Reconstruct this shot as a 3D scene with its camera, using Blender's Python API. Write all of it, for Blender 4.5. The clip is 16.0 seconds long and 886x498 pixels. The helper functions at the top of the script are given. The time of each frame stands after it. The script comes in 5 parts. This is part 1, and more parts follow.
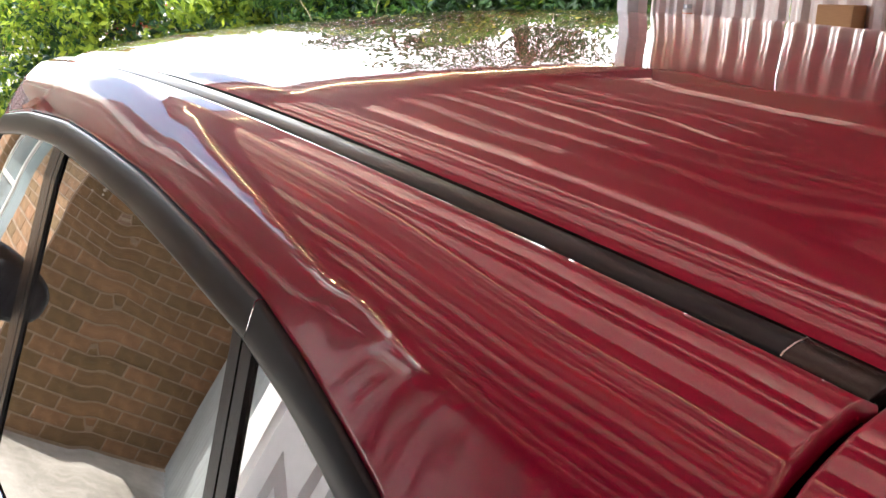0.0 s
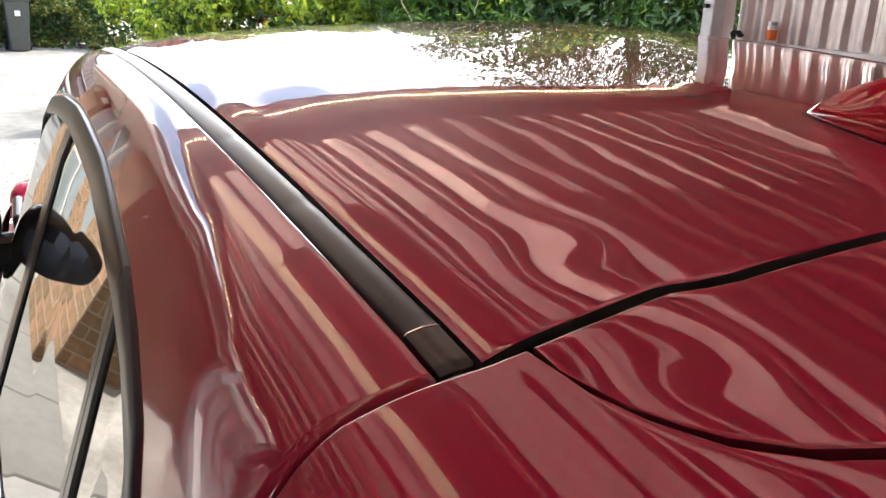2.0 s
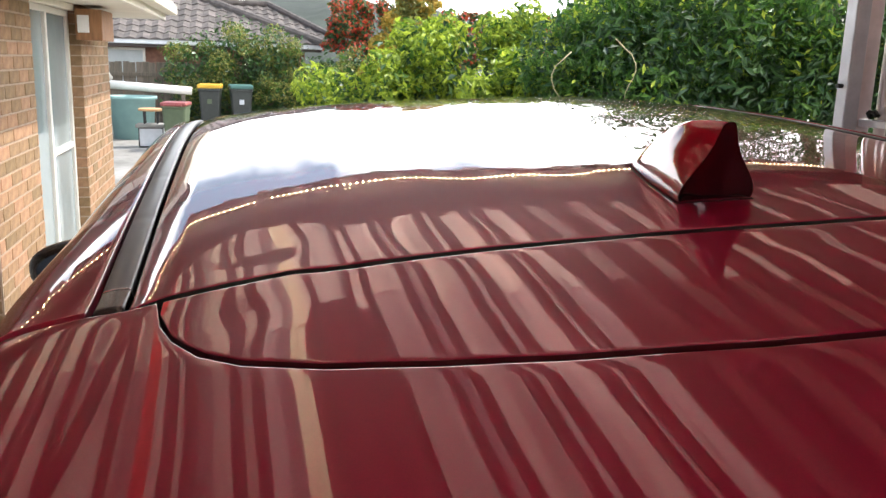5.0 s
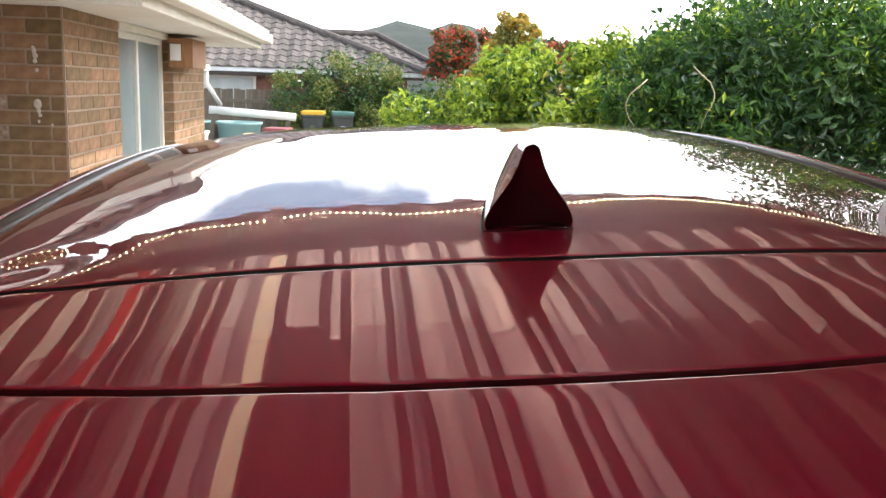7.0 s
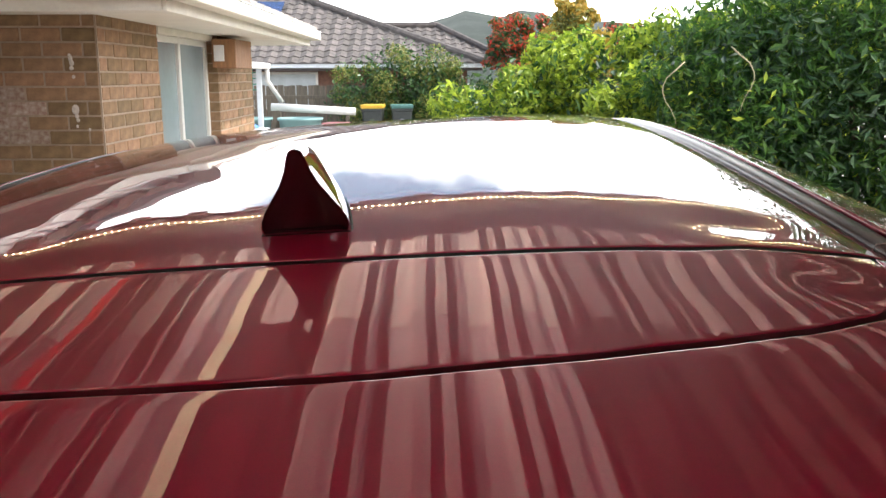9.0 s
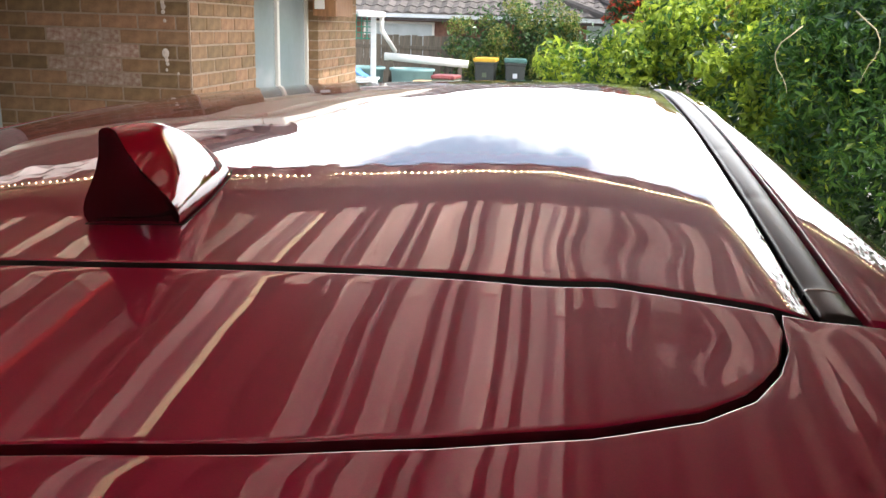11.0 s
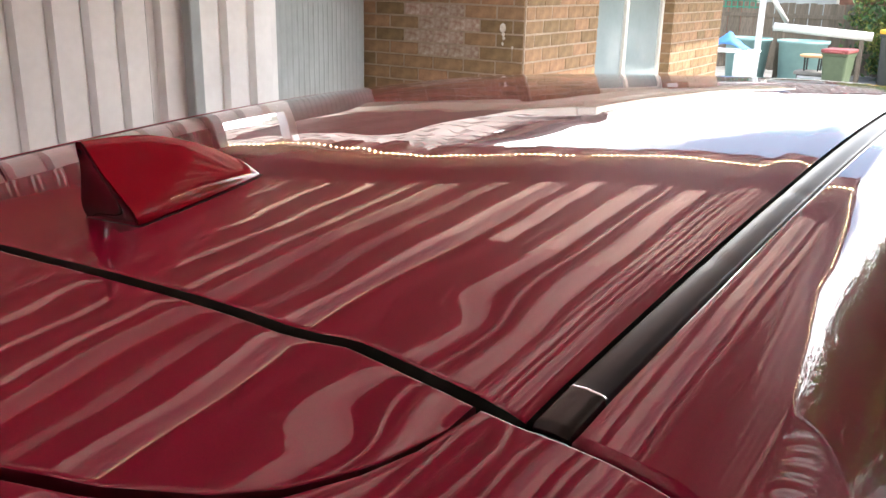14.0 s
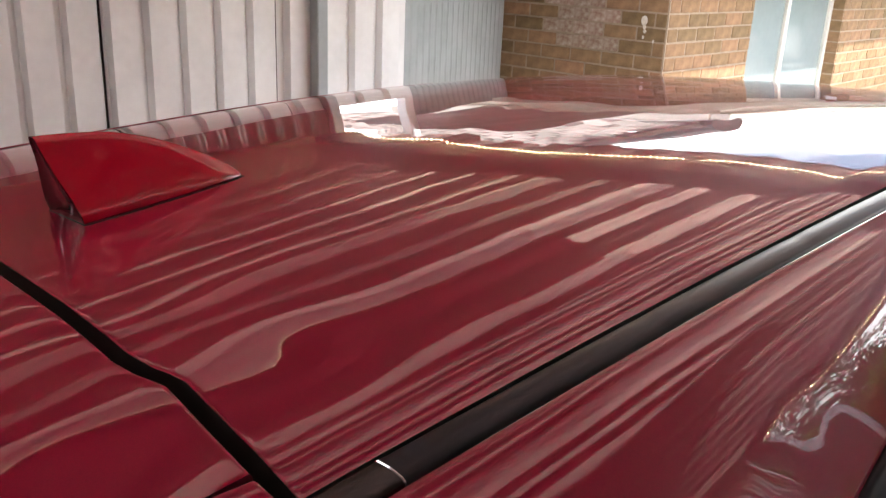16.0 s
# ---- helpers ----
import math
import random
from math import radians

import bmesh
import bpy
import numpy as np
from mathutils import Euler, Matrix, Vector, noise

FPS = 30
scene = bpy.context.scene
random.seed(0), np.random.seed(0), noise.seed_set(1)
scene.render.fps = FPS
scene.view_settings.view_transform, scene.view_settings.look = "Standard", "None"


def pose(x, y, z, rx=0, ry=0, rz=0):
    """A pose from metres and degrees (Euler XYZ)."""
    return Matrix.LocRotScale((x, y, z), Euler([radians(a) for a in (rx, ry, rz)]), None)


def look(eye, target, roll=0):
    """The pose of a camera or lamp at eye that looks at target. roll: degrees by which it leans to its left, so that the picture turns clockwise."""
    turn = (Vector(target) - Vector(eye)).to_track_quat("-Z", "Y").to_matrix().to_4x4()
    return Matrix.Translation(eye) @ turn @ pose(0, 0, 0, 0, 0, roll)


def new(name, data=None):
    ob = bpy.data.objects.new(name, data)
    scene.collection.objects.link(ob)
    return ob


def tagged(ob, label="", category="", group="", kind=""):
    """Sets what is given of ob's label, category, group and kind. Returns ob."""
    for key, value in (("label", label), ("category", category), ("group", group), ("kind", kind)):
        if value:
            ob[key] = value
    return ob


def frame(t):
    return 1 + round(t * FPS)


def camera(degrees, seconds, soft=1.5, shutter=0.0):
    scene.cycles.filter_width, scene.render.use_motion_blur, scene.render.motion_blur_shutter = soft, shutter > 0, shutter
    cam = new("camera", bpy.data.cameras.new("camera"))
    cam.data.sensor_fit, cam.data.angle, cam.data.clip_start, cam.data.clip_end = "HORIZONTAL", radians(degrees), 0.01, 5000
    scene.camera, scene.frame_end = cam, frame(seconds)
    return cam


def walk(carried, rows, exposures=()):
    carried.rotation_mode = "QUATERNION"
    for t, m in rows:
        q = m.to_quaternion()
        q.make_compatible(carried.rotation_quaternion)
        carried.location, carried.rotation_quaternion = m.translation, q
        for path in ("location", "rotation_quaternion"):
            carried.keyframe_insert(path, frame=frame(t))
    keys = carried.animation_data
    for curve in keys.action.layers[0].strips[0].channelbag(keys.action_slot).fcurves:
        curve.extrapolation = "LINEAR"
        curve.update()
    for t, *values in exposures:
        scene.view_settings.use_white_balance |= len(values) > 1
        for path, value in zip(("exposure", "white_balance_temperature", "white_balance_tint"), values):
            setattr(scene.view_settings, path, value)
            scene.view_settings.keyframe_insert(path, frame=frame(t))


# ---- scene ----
cam = camera(55.0, 16.0)
PATH = [
    (0, (-0.884, -0.215, 1.722), (0.225, 1.339, 1.125), 0.7),
    (0.5, (-0.828, -0.295, 1.72), (0.244, 1.283, 1.12), 1.2),
    (1, (-0.806, -0.342, 1.734), (0.22, 1.265, 1.13), 1.8),
    (1.5, (-0.795, -0.363, 1.742), (0.171, 1.281, 1.138), 2.1),
    (2, (-0.711, -0.426, 1.75), (0.168, 1.267, 1.148), 2.8),
    (2.5, (-0.645, -0.494, 1.755), (0.14, 1.248, 1.163), 2.6),
    (3, (-0.635, -0.533, 1.757), (0.079, 1.249, 1.197), 2.0),
    (3.5, (-0.603, -0.601, 1.751), (0.04, 1.219, 1.229), 1.6),
    (4, (-0.527, -0.663, 1.737), (0.05, 1.19, 1.255), 1.6),
    (4.5, (-0.451, -0.722, 1.734), (0.061, 1.159, 1.286), 1.8),
    (5, (-0.387, -0.738, 1.744), (0.065, 1.162, 1.315), 1.8),
    (5.2, (-0.369, -0.73, 1.752), (0.061, 1.176, 1.329), 1.8),
    (7.3, (-0.03, -0.747, 1.743), (0.134, 1.211, 1.369), 1.1),
    (7.5, (-0.005, -0.783, 1.761), (0.141, 1.174, 1.373), 0.2),
    (8, (0.042, -0.763, 1.757), (0.151, 1.196, 1.365), -0.1),
    (8.5, (0.093, -0.759, 1.754), (0.169, 1.2, 1.36), -0.4),
    (9, (0.207, -0.76, 1.761), (0.236, 1.2, 1.361), -0.2),
    (9.2, (0.248, -0.733, 1.761), (0.259, 1.225, 1.354), -0.2),
    (11.3, (0.479, -0.605, 1.791), (0.179, 1.3, 1.262), 1.8),
    (11.5, (0.522, -0.604, 1.802), (0.171, 1.289, 1.258), 1.7),
    (12, (0.578, -0.582, 1.816), (0.096, 1.27, 1.238), 1.8),
    (12.5, (0.594, -0.573, 1.812), (-0.016, 1.233, 1.205), 1.7),
    (13, (0.702, -0.554, 1.822), (-0.048, 1.195, 1.207), 2.4),
    (13.5, (0.786, -0.52, 1.846), (-0.159, 1.134, 1.236), 1.7),
    (14, (0.799, -0.457, 1.847), (-0.229, 1.15, 1.245), 1.3),
    (14.5, (0.814, -0.387, 1.838), (-0.249, 1.199, 1.242), 2.1),
    (15, (0.854, -0.325, 1.843), (-0.319, 1.183, 1.253), 3.2),
    (15.5, (0.913, -0.32, 1.868), (-0.351, 1.104, 1.257), 3.1),
    (16, (0.907, -0.282, 1.869), (-0.388, 1.099, 1.225), 2.5),
]
EXPO = [(0, 1.7), (1.5, 1.58), (2.5, 1.4), (3.5, 1.12), (5.0, 0.98), (8.0, 0.98), (11.5, 1.14), (13.0, 1.40), (14.0, 1.53), (15.0, 1.50), (16.0, 1.55)]
walk(cam, [(t, look(eye, target, roll)) for t, eye, target, roll in PATH], EXPO)

# ---- light ----
SUN_AZ, SUN_EL = 72.0, 54.0          # degrees from +y towards +x, and above the ground
world = bpy.data.worlds.new("sky")
scene.world = world
world.use_nodes = True
wn = world.node_tree.nodes
sky = wn.new("ShaderNodeTexSky")
sky.sky_type, sky.sun_disc = "NISHITA", False
sky.sun_elevation, sky.sun_rotation = radians(SUN_EL), radians(SUN_AZ)
sky.air_density, sky.dust_density, sky.ozone_density = 1.2, 0.2, 0.6
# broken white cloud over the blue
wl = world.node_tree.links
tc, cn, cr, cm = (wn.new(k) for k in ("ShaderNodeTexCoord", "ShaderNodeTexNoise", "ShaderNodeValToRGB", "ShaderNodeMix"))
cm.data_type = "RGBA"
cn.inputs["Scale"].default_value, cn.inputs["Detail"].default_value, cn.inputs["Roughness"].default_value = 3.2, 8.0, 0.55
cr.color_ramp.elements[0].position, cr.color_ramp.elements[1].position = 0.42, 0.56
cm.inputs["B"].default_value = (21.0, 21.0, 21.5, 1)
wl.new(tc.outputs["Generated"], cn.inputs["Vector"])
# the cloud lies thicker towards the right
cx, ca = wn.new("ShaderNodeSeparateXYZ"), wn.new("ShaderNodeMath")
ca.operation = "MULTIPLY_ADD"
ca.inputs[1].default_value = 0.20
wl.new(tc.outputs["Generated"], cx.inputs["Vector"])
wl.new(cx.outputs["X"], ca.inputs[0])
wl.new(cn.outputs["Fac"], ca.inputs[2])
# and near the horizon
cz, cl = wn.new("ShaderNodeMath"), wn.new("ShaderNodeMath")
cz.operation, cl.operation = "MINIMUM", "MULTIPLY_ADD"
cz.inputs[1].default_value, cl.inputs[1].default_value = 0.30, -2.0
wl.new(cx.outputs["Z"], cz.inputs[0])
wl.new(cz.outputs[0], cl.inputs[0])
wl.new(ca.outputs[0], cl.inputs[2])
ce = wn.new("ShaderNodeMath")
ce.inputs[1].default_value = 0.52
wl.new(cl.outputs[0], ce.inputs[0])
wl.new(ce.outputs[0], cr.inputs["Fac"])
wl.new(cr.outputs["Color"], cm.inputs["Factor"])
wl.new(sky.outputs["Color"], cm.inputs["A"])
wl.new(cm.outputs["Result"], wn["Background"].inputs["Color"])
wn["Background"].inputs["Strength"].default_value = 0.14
sun = new("sun", bpy.data.lights.new("sun", "SUN"))
sun.data.energy, sun.data.angle, sun.data.color = 3.5, radians(0.6), (1.0, 0.955, 0.89)
sa, se = radians(SUN_AZ), radians(SUN_EL)
sun.matrix_world = look((math.sin(sa) * math.cos(se), math.cos(sa) * math.cos(se), math.sin(se)), (0, 0, 0))


# ---- materials ----
def mat(name, color, rough=0.5, metal=0.0, vary=0.0, scale=8.0, color2=None, bump=0.0, bump_scale=60.0, coat=0.0, spec=0.5,
        detail=6.0, stretch=(1, 1, 1), island=0.0, rnd=0.0, ior=1.5, sub=0.0):
    """A Principled material whose colour wanders by noise at two scales, with fine relief."""
    m = bpy.data.materials.new(name)
    m.use_nodes = True
    n, l = m.node_tree.nodes, m.node_tree.links
    p = n["Principled BSDF"]
    p.inputs["Roughness"].default_value, p.inputs["Metallic"].default_value = rough, metal
    p.inputs["Specular IOR Level"].default_value, p.inputs["IOR"].default_value = spec, ior
    p.inputs["Coat Weight"].default_value, p.inputs["Coat Roughness"].default_value = coat, 0.004
    p.inputs["Coat IOR"].default_value = 1.58
    p.inputs["Base Color"].default_value = (*color, 1)
    tc = n.new("ShaderNodeTexCoord")
    mp = n.new("ShaderNodeMapping")
    mp.inputs["Scale"].default_value = stretch
    l.new(tc.outputs["Object"], mp.inputs["Vector"])
    last = None
    if vary > 0 or color2:
        a, b = n.new("ShaderNodeTexNoise"), n.new("ShaderNodeTexNoise")
        a.inputs["Scale"].default_value, a.inputs["Detail"].default_value = scale, detail
        b.inputs["Scale"].default_value, b.inputs["Detail"].default_value = scale * 9, 3.0
        mixf = n.new("ShaderNodeMath")
        mixf.operation = "MULTIPLY_ADD"
        l.new(mp.outputs["Vector"], a.inputs["Vector"])
        l.new(mp.outputs["Vector"], b.inputs["Vector"])
        l.new(b.outputs["Fac"], mixf.inputs[0])
        mixf.inputs[1].default_value = 0.35
        l.new(a.outputs["Fac"], mixf.inputs[2])
        ramp = n.new("ShaderNodeValToRGB")
        ramp.color_ramp.elements[0].position, ramp.color_ramp.elements[1].position = 0.45, 0.9
        c2 = color2 or tuple(max(0.0, c * (1 - vary)) for c in color)
        ramp.color_ramp.elements[0].color = (*c2, 1)
        ramp.color_ramp.elements[1].color = (*(min(1, c * (1 + vary * 0.5)) for c in color), 1)
        l.new(mixf.outputs[0], ramp.inputs["Fac"])
        last = ramp.outputs["Color"]
    if island > 0 or rnd > 0:
        hsv = n.new("ShaderNodeHueSaturation")
        if last:
            l.new(last, hsv.inputs["Color"])
        else:
            hsv.inputs["Color"].default_value = (*color, 1)
        if island > 0:
            src = n.new("ShaderNodeNewGeometry").outputs["Random Per Island"]
            amp = island
        else:
            src = n.new("ShaderNodeObjectInfo").outputs["Random"]
            amp = rnd
        mr = n.new("ShaderNodeMapRange")
        mr.inputs["To Min"].default_value, mr.inputs["To Max"].default_value = 1 - amp, 1 + amp
        l.new(src, mr.inputs["Value"])
        l.new(mr.outputs["Result"], hsv.inputs["Value"])
        mh = n.new("ShaderNodeMapRange")
        mh.inputs["To Min"].default_value, mh.inputs["To Max"].default_value = 0.5 + amp * 0.04, 0.5 - amp * 0.04
        l.new(src, mh.inputs["Value"])
        l.new(mh.outputs["Result"], hsv.inputs["Hue"])
        last = hsv.outputs["Color"]
    if last:
        l.new(last, p.inputs["Base Color"])
    if bump > 0:
        bn, bp = n.new("ShaderNodeTexNoise"), n.new("ShaderNodeBump")
        bn.inputs["Scale"].default_value, bn.inputs["Detail"].default_value = bump_scale, 5.0
        l.new(mp.outputs["Vector"], bn.inputs["Vector"])
        l.new(bn.outputs["Fac"], bp.inputs["Height"])
        bp.inputs["Strength"].default_value, bp.inputs["Distance"].default_value = min(1.0, bump), 0.004
        l.new(bp.outputs["Normal"], p.inputs["Normal"])
    if sub > 0:
        # thin leaves let light through
        tr, mx = n.new("ShaderNodeBsdfTranslucent"), n.new("ShaderNodeMixShader")
        if last:
            l.new(last, tr.inputs["Color"])
        else:
            tr.inputs["Color"].default_value = (*color, 1)
        mx.inputs["Fac"].default_value = sub
        l.new(p.outputs["BSDF"], mx.inputs[1])
        l.new(tr.outputs["BSDF"], mx.inputs[2])
        l.new(mx.outputs["Shader"], n["Material Output"].inputs["Surface"])
    return m


def glow(name, color, strength):
    m = mat(name, color)
    p = m.node_tree.nodes["Principled BSDF"]
    p.inputs["Emission Color"].default_value, p.inputs["Emission Strength"].default_value = (*color, 1), strength
    return m


M = {}
M["paint"] = mat("red_metallic_paint", (0.28, 0.0028, 0.037), rough=0.45, metal=0.08, vary=0.10, scale=900, coat=1.0, spec=0.06)
# body red made brighter: the light on the fin's flanks put into colour
M["fin_lit_paint"] = mat("red_paint_brightened", (0.40, 0.004, 0.022), rough=0.4, metal=0.0, vary=0.08, scale=900, coat=1.0, spec=0.0)
M["black_trim"] = mat("satin_black_plastic", (0.014, 0.018, 0.025), rough=0.30, vary=0.15, scale=40, spec=0.28, ior=1.45)
M["black_gloss"] = mat("gloss_black_plastic", (0.012, 0.012, 0.013), rough=0.26, vary=0.2, scale=30)
# body red darkened to carry the shade inside the panel gaps
M["gap_shade"] = mat("red_paint_gap_shade", (0.09, 0.002, 0.012), rough=0.4, vary=0.2, scale=30)
M["rubber"] = mat("black_rubber", (0.012, 0.012, 0.012), rough=0.75, vary=0.3, scale=60)
M["dark"] = mat("dark_void", (0.006, 0.003, 0.003), rough=0.9, vary=0.3, scale=20)
M["tint_glass"] = mat("tinted_window_glass", (0.012, 0.013, 0.012), rough=0.012, vary=0.2, scale=5, ior=4.0, spec=0.7)
M["chrome"] = mat("bright_trim_metal", (0.75, 0.75, 0.76), rough=0.16, metal=1.0, vary=0.1, scale=30)
M["mirror"] = mat("mirror_glass", (0.10, 0.105, 0.115), rough=0.02, metal=1.0, vary=0.05, scale=4)
M["steel_white"] = mat("white_painted_sheet_steel", (0.90, 0.90, 0.90), rough=0.42, vary=0.10, scale=3, bump=0.08, bump_scale=20)
M["steel_pink"] = mat("galvanised_sheet_steel", (0.84, 0.76, 0.745), rough=0.28, metal=0.6, vary=0.16, scale=4, bump=0.1, bump_scale=16)
M["steel_shade"] = mat("wall_head_shade_steel", (0.20, 0.175, 0.16), rough=0.28, metal=0.6, vary=0.2, scale=5)
M["steel_grey"] = mat("grey_corrugated_steel", (0.42, 0.45, 0.46), rough=0.4, metal=0.3, vary=0.14, scale=4)
M["ceiling"] = mat("carport_roof_steel", (0.34, 0.27, 0.25), rough=0.45, metal=0.0, vary=0.12, scale=2.5)
M["translucent"] = mat("translucent_fibreglass_roof_sheet", (0.86, 0.72, 0.64), rough=0.5, vary=0.18, scale=2.5, sub=0.74, stretch=(2, 0.6, 1))
M["translucent_tan"] = mat("tan_fibreglass_roof_sheet", (0.80, 0.69, 0.58), rough=0.5, vary=0.16, scale=2.5, sub=0.70, stretch=(2, 0.6, 1))
M["translucent_rear"] = mat("darker_rear_roof_sheet", (0.80, 0.65, 0.60), rough=0.5, vary=0.2, scale=2.5, sub=0.66, stretch=(2, 0.6, 1))
M["clear_strip"] = mat("clear_tan_roof_strip", (0.92, 0.78, 0.60), rough=0.5, vary=0.10, scale=8, sub=0.86, stretch=(1, 0.3, 1))
M["batten"] = mat("dark_stained_timber_batten", (0.30, 0.205, 0.17), rough=0.7, vary=0.3, scale=8, stretch=(9, 1, 9), bump=0.2)
M["beam"] = mat("painted_steel_beam", (0.055, 0.038, 0.036), rough=0.5, vary=0.2, scale=6)
M["post"] = mat("galvanised_post", (0.60, 0.63, 0.66), rough=0.38, metal=0.25, vary=0.14, scale=9)
M["brick"] = mat("brown_clay_brick", (0.28, 0.170, 0.086), rough=0.85, vary=0.35, scale=14, color2=(0.18, 0.105, 0.055), bump=0.6, bump_scale=120, rnd=0.28)
M["brick_pale"] = mat("mortar_smeared_brick", (0.42, 0.35, 0.285), rough=0.9, vary=0.4, scale=30, color2=(0.24, 0.12, 0.08), bump=0.8, bump_scale=90, rnd=0.18)
M["mortar"] = mat("pale_mortar", (0.37, 0.28, 0.205), rough=0.95, vary=0.2, scale=20, bump=0.5, bump_scale=150)
M["splash"] = mat("dried_mortar_splash", (0.66, 0.60, 0.53), rough=0.95, vary=0.2, scale=40, bump=0.8, bump_scale=150)
M["cream"] = mat("cream_painted_timber", (0.74, 0.69, 0.58), rough=0.5, vary=0.12, scale=6, bump=0.1, bump_scale=40)
M["soffit"] = mat("cream_soffit_sheet", (0.70, 0.66, 0.57), rough=0.7, vary=0.08, scale=4)
M["frame_alu"] = mat("cream_aluminium_frame", (0.70, 0.68, 0.62), rough=0.35, vary=0.06, scale=10)
M["house_glass"] = mat("house_window_glass", (0.26, 0.31, 0.32), rough=0.04, vary=0.12, scale=2, ior=1.5)
M["curtain"] = mat("pale_curtain", (0.46, 0.50, 0.51), rough=0.8, vary=0.15, scale=3, stretch=(1, 14, 0.6))
M["timber"] = mat("brown_timber_box", (0.30, 0.145, 0.062), rough=0.6, vary=0.3, scale=5, stretch=(8, 8, 1), bump=0.2, bump_scale=60)
M["fence"] = mat("weathered_fence_paling", (0.145, 0.118, 0.088), rough=0.9, vary=0.4, scale=5, stretch=(9, 9, 1), bump=0.5, bump_scale=40, rnd=0.2)
M["tile"] = mat("grey_roof_tile", (0.115, 0.098, 0.088), rough=0.9, vary=0.4, scale=6, bump=0.4, bump_scale=50, island=0.22)
M["concrete"] = mat("pale_concrete", (0.27, 0.26, 0.235), rough=0.9, vary=0.25, scale=1.6, bump=0.4, bump_scale=90)
M["yard"] = mat("worn_grey_yard_concrete", (0.25, 0.24, 0.22), rough=0.9, vary=0.5, scale=0.8, color2=(0.12, 0.113, 0.10), bump=0.6, bump_scale=40)
M["slab"] = mat("garage_slab", (0.46, 0.445, 0.42), rough=0.85, vary=0.3, scale=1.5, bump=0.3, bump_scale=80)
M["gravel_stone"] = mat("gravel_stone", (0.46, 0.43, 0.385), rough=0.9, vary=0.2, scale=60, island=0.45)
M["gravel"] = mat("gravel_ground", (0.40, 0.375, 0.335), rough=0.95, vary=0.6, scale=2.2, color2=(0.24, 0.22, 0.19), bump=1.0, bump_scale=55)
M["leaf_bright"] = mat("bright_green_leaf", (0.32, 0.42, 0.045), rough=0.45, island=0.5, sub=0.5)
M["leaf_mid"] = mat("mid_green_leaf", (0.070, 0.165, 0.022), rough=0.40, island=0.5, sub=0.45)
# also fills crowns from inside, where their inner shade is put into colour
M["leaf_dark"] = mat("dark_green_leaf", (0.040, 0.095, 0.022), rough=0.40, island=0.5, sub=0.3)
M["leaf_olive"] = mat("olive_hedge_leaf", (0.22, 0.23, 0.055), rough=0.5, island=0.5, sub=0.4)
M["leaf_red"] = mat("red_photinia_leaf", (0.46, 0.085, 0.03), rough=0.4, island=0.5, sub=0.4)
M["leaf_gold"] = mat("golden_leaf", (0.44, 0.31, 0.045), rough=0.45, island=0.45, sub=0.45)
M["bark"] = mat("grey_brown_bark", (0.14, 0.105, 0.075), rough=0.9, vary=0.4, scale=12, stretch=(4, 4, 1), bump=0.7, bump_scale=50)
M["vine"] = mat("pale_dry_vine", (0.42, 0.36, 0.20), rough=0.7, vary=0.2, scale=20)
M["hill"] = mat("far_hill_scrub", (0.026, 0.034, 0.024), rough=1.0, vary=0.6, scale=0.09, color2=(0.010, 0.016, 0.010))
M["bin_green"] = mat("olive_green_bin_plastic", (0.085, 0.115, 0.062), rough=0.5, vary=0.15, scale=12)
M["bin_dark"] = mat("charcoal_bin_plastic", (0.035, 0.040, 0.036), rough=0.5, vary=0.2, scale=12)
M["lid_yellow"] = mat("yellow_bin_lid", (0.62, 0.36, 0.03), rough=0.45, vary=0.1, scale=12)
M["lid_teal"] = mat("teal_bin_lid", (0.055, 0.145, 0.125), rough=0.45, vary=0.1, scale=12)
M["lid_maroon"] = mat("maroon_bin_lid", (0.25, 0.06, 0.055), rough=0.45, vary=0.1, scale=12)
M["teal_tub"] = mat("teal_plastic_tub", (0.20, 0.34, 0.33), rough=0.55, vary=0.1, scale=6)
M["pvc"] = mat("white_pvc_pipe", (0.68, 0.66, 0.62), rough=0.4, vary=0.12, scale=5)
M["white_plastic"] = mat("white_plastic", (0.78, 0.77, 0.74), rough=0.45, vary=0.06, scale=10)
M["orange"] = mat("orange_plastic", (0.75, 0.17, 0.03), rough=0.4, vary=0.1, scale=20)
M["card"] = mat("tan_cardboard", (0.50, 0.29, 0.14), rough=0.8, vary=0.1, scale=20, stretch=(1, 1, 20))
M["plate"] = mat("black_plate", (0.012, 0.012, 0.013), rough=0.3, vary=0.2, scale=30)
M["blue"] = mat("blue_tarp", (0.06, 0.20, 0.50), rough=0.5, vary=0.2, scale=10)
M["green_mesh"] = mat("green_lattice", (0.02, 0.22, 0.14), rough=0.6, vary=0.2, scale=10)
M["led"] = glow("warm_led", (1.0, 0.74, 0.36), 45.0)
M["tile_pale"] = mat("sun_bleached_roof_tile", (0.36, 0.31, 0.27), rough=0.7, vary=0.3, scale=6, bump=0.4, bump_scale=50, island=0.3)
M["back_door"] = mat("brown_roller_door", (0.10, 0.075, 0.07), rough=0.5, vary=0.2, scale=3)
M["red_strip"] = mat("red_tinted_roof_strip", (0.80, 0.20, 0.16), rough=0.5, vary=0.3, scale=3, sub=0.55, stretch=(1, 0.3, 1))
M["opaque_sheet"] = mat("dark_red_roof_sheet", (0.46, 0.20, 0.20), rough=0.5, vary=0.12, scale=3, sub=0.50)
M["brown_front"] = mat("brown_roof_sheet", (0.68, 0.56, 0.50), rough=0.5, vary=0.18, scale=2.0, sub=0.60, stretch=(2, 0.6, 1))
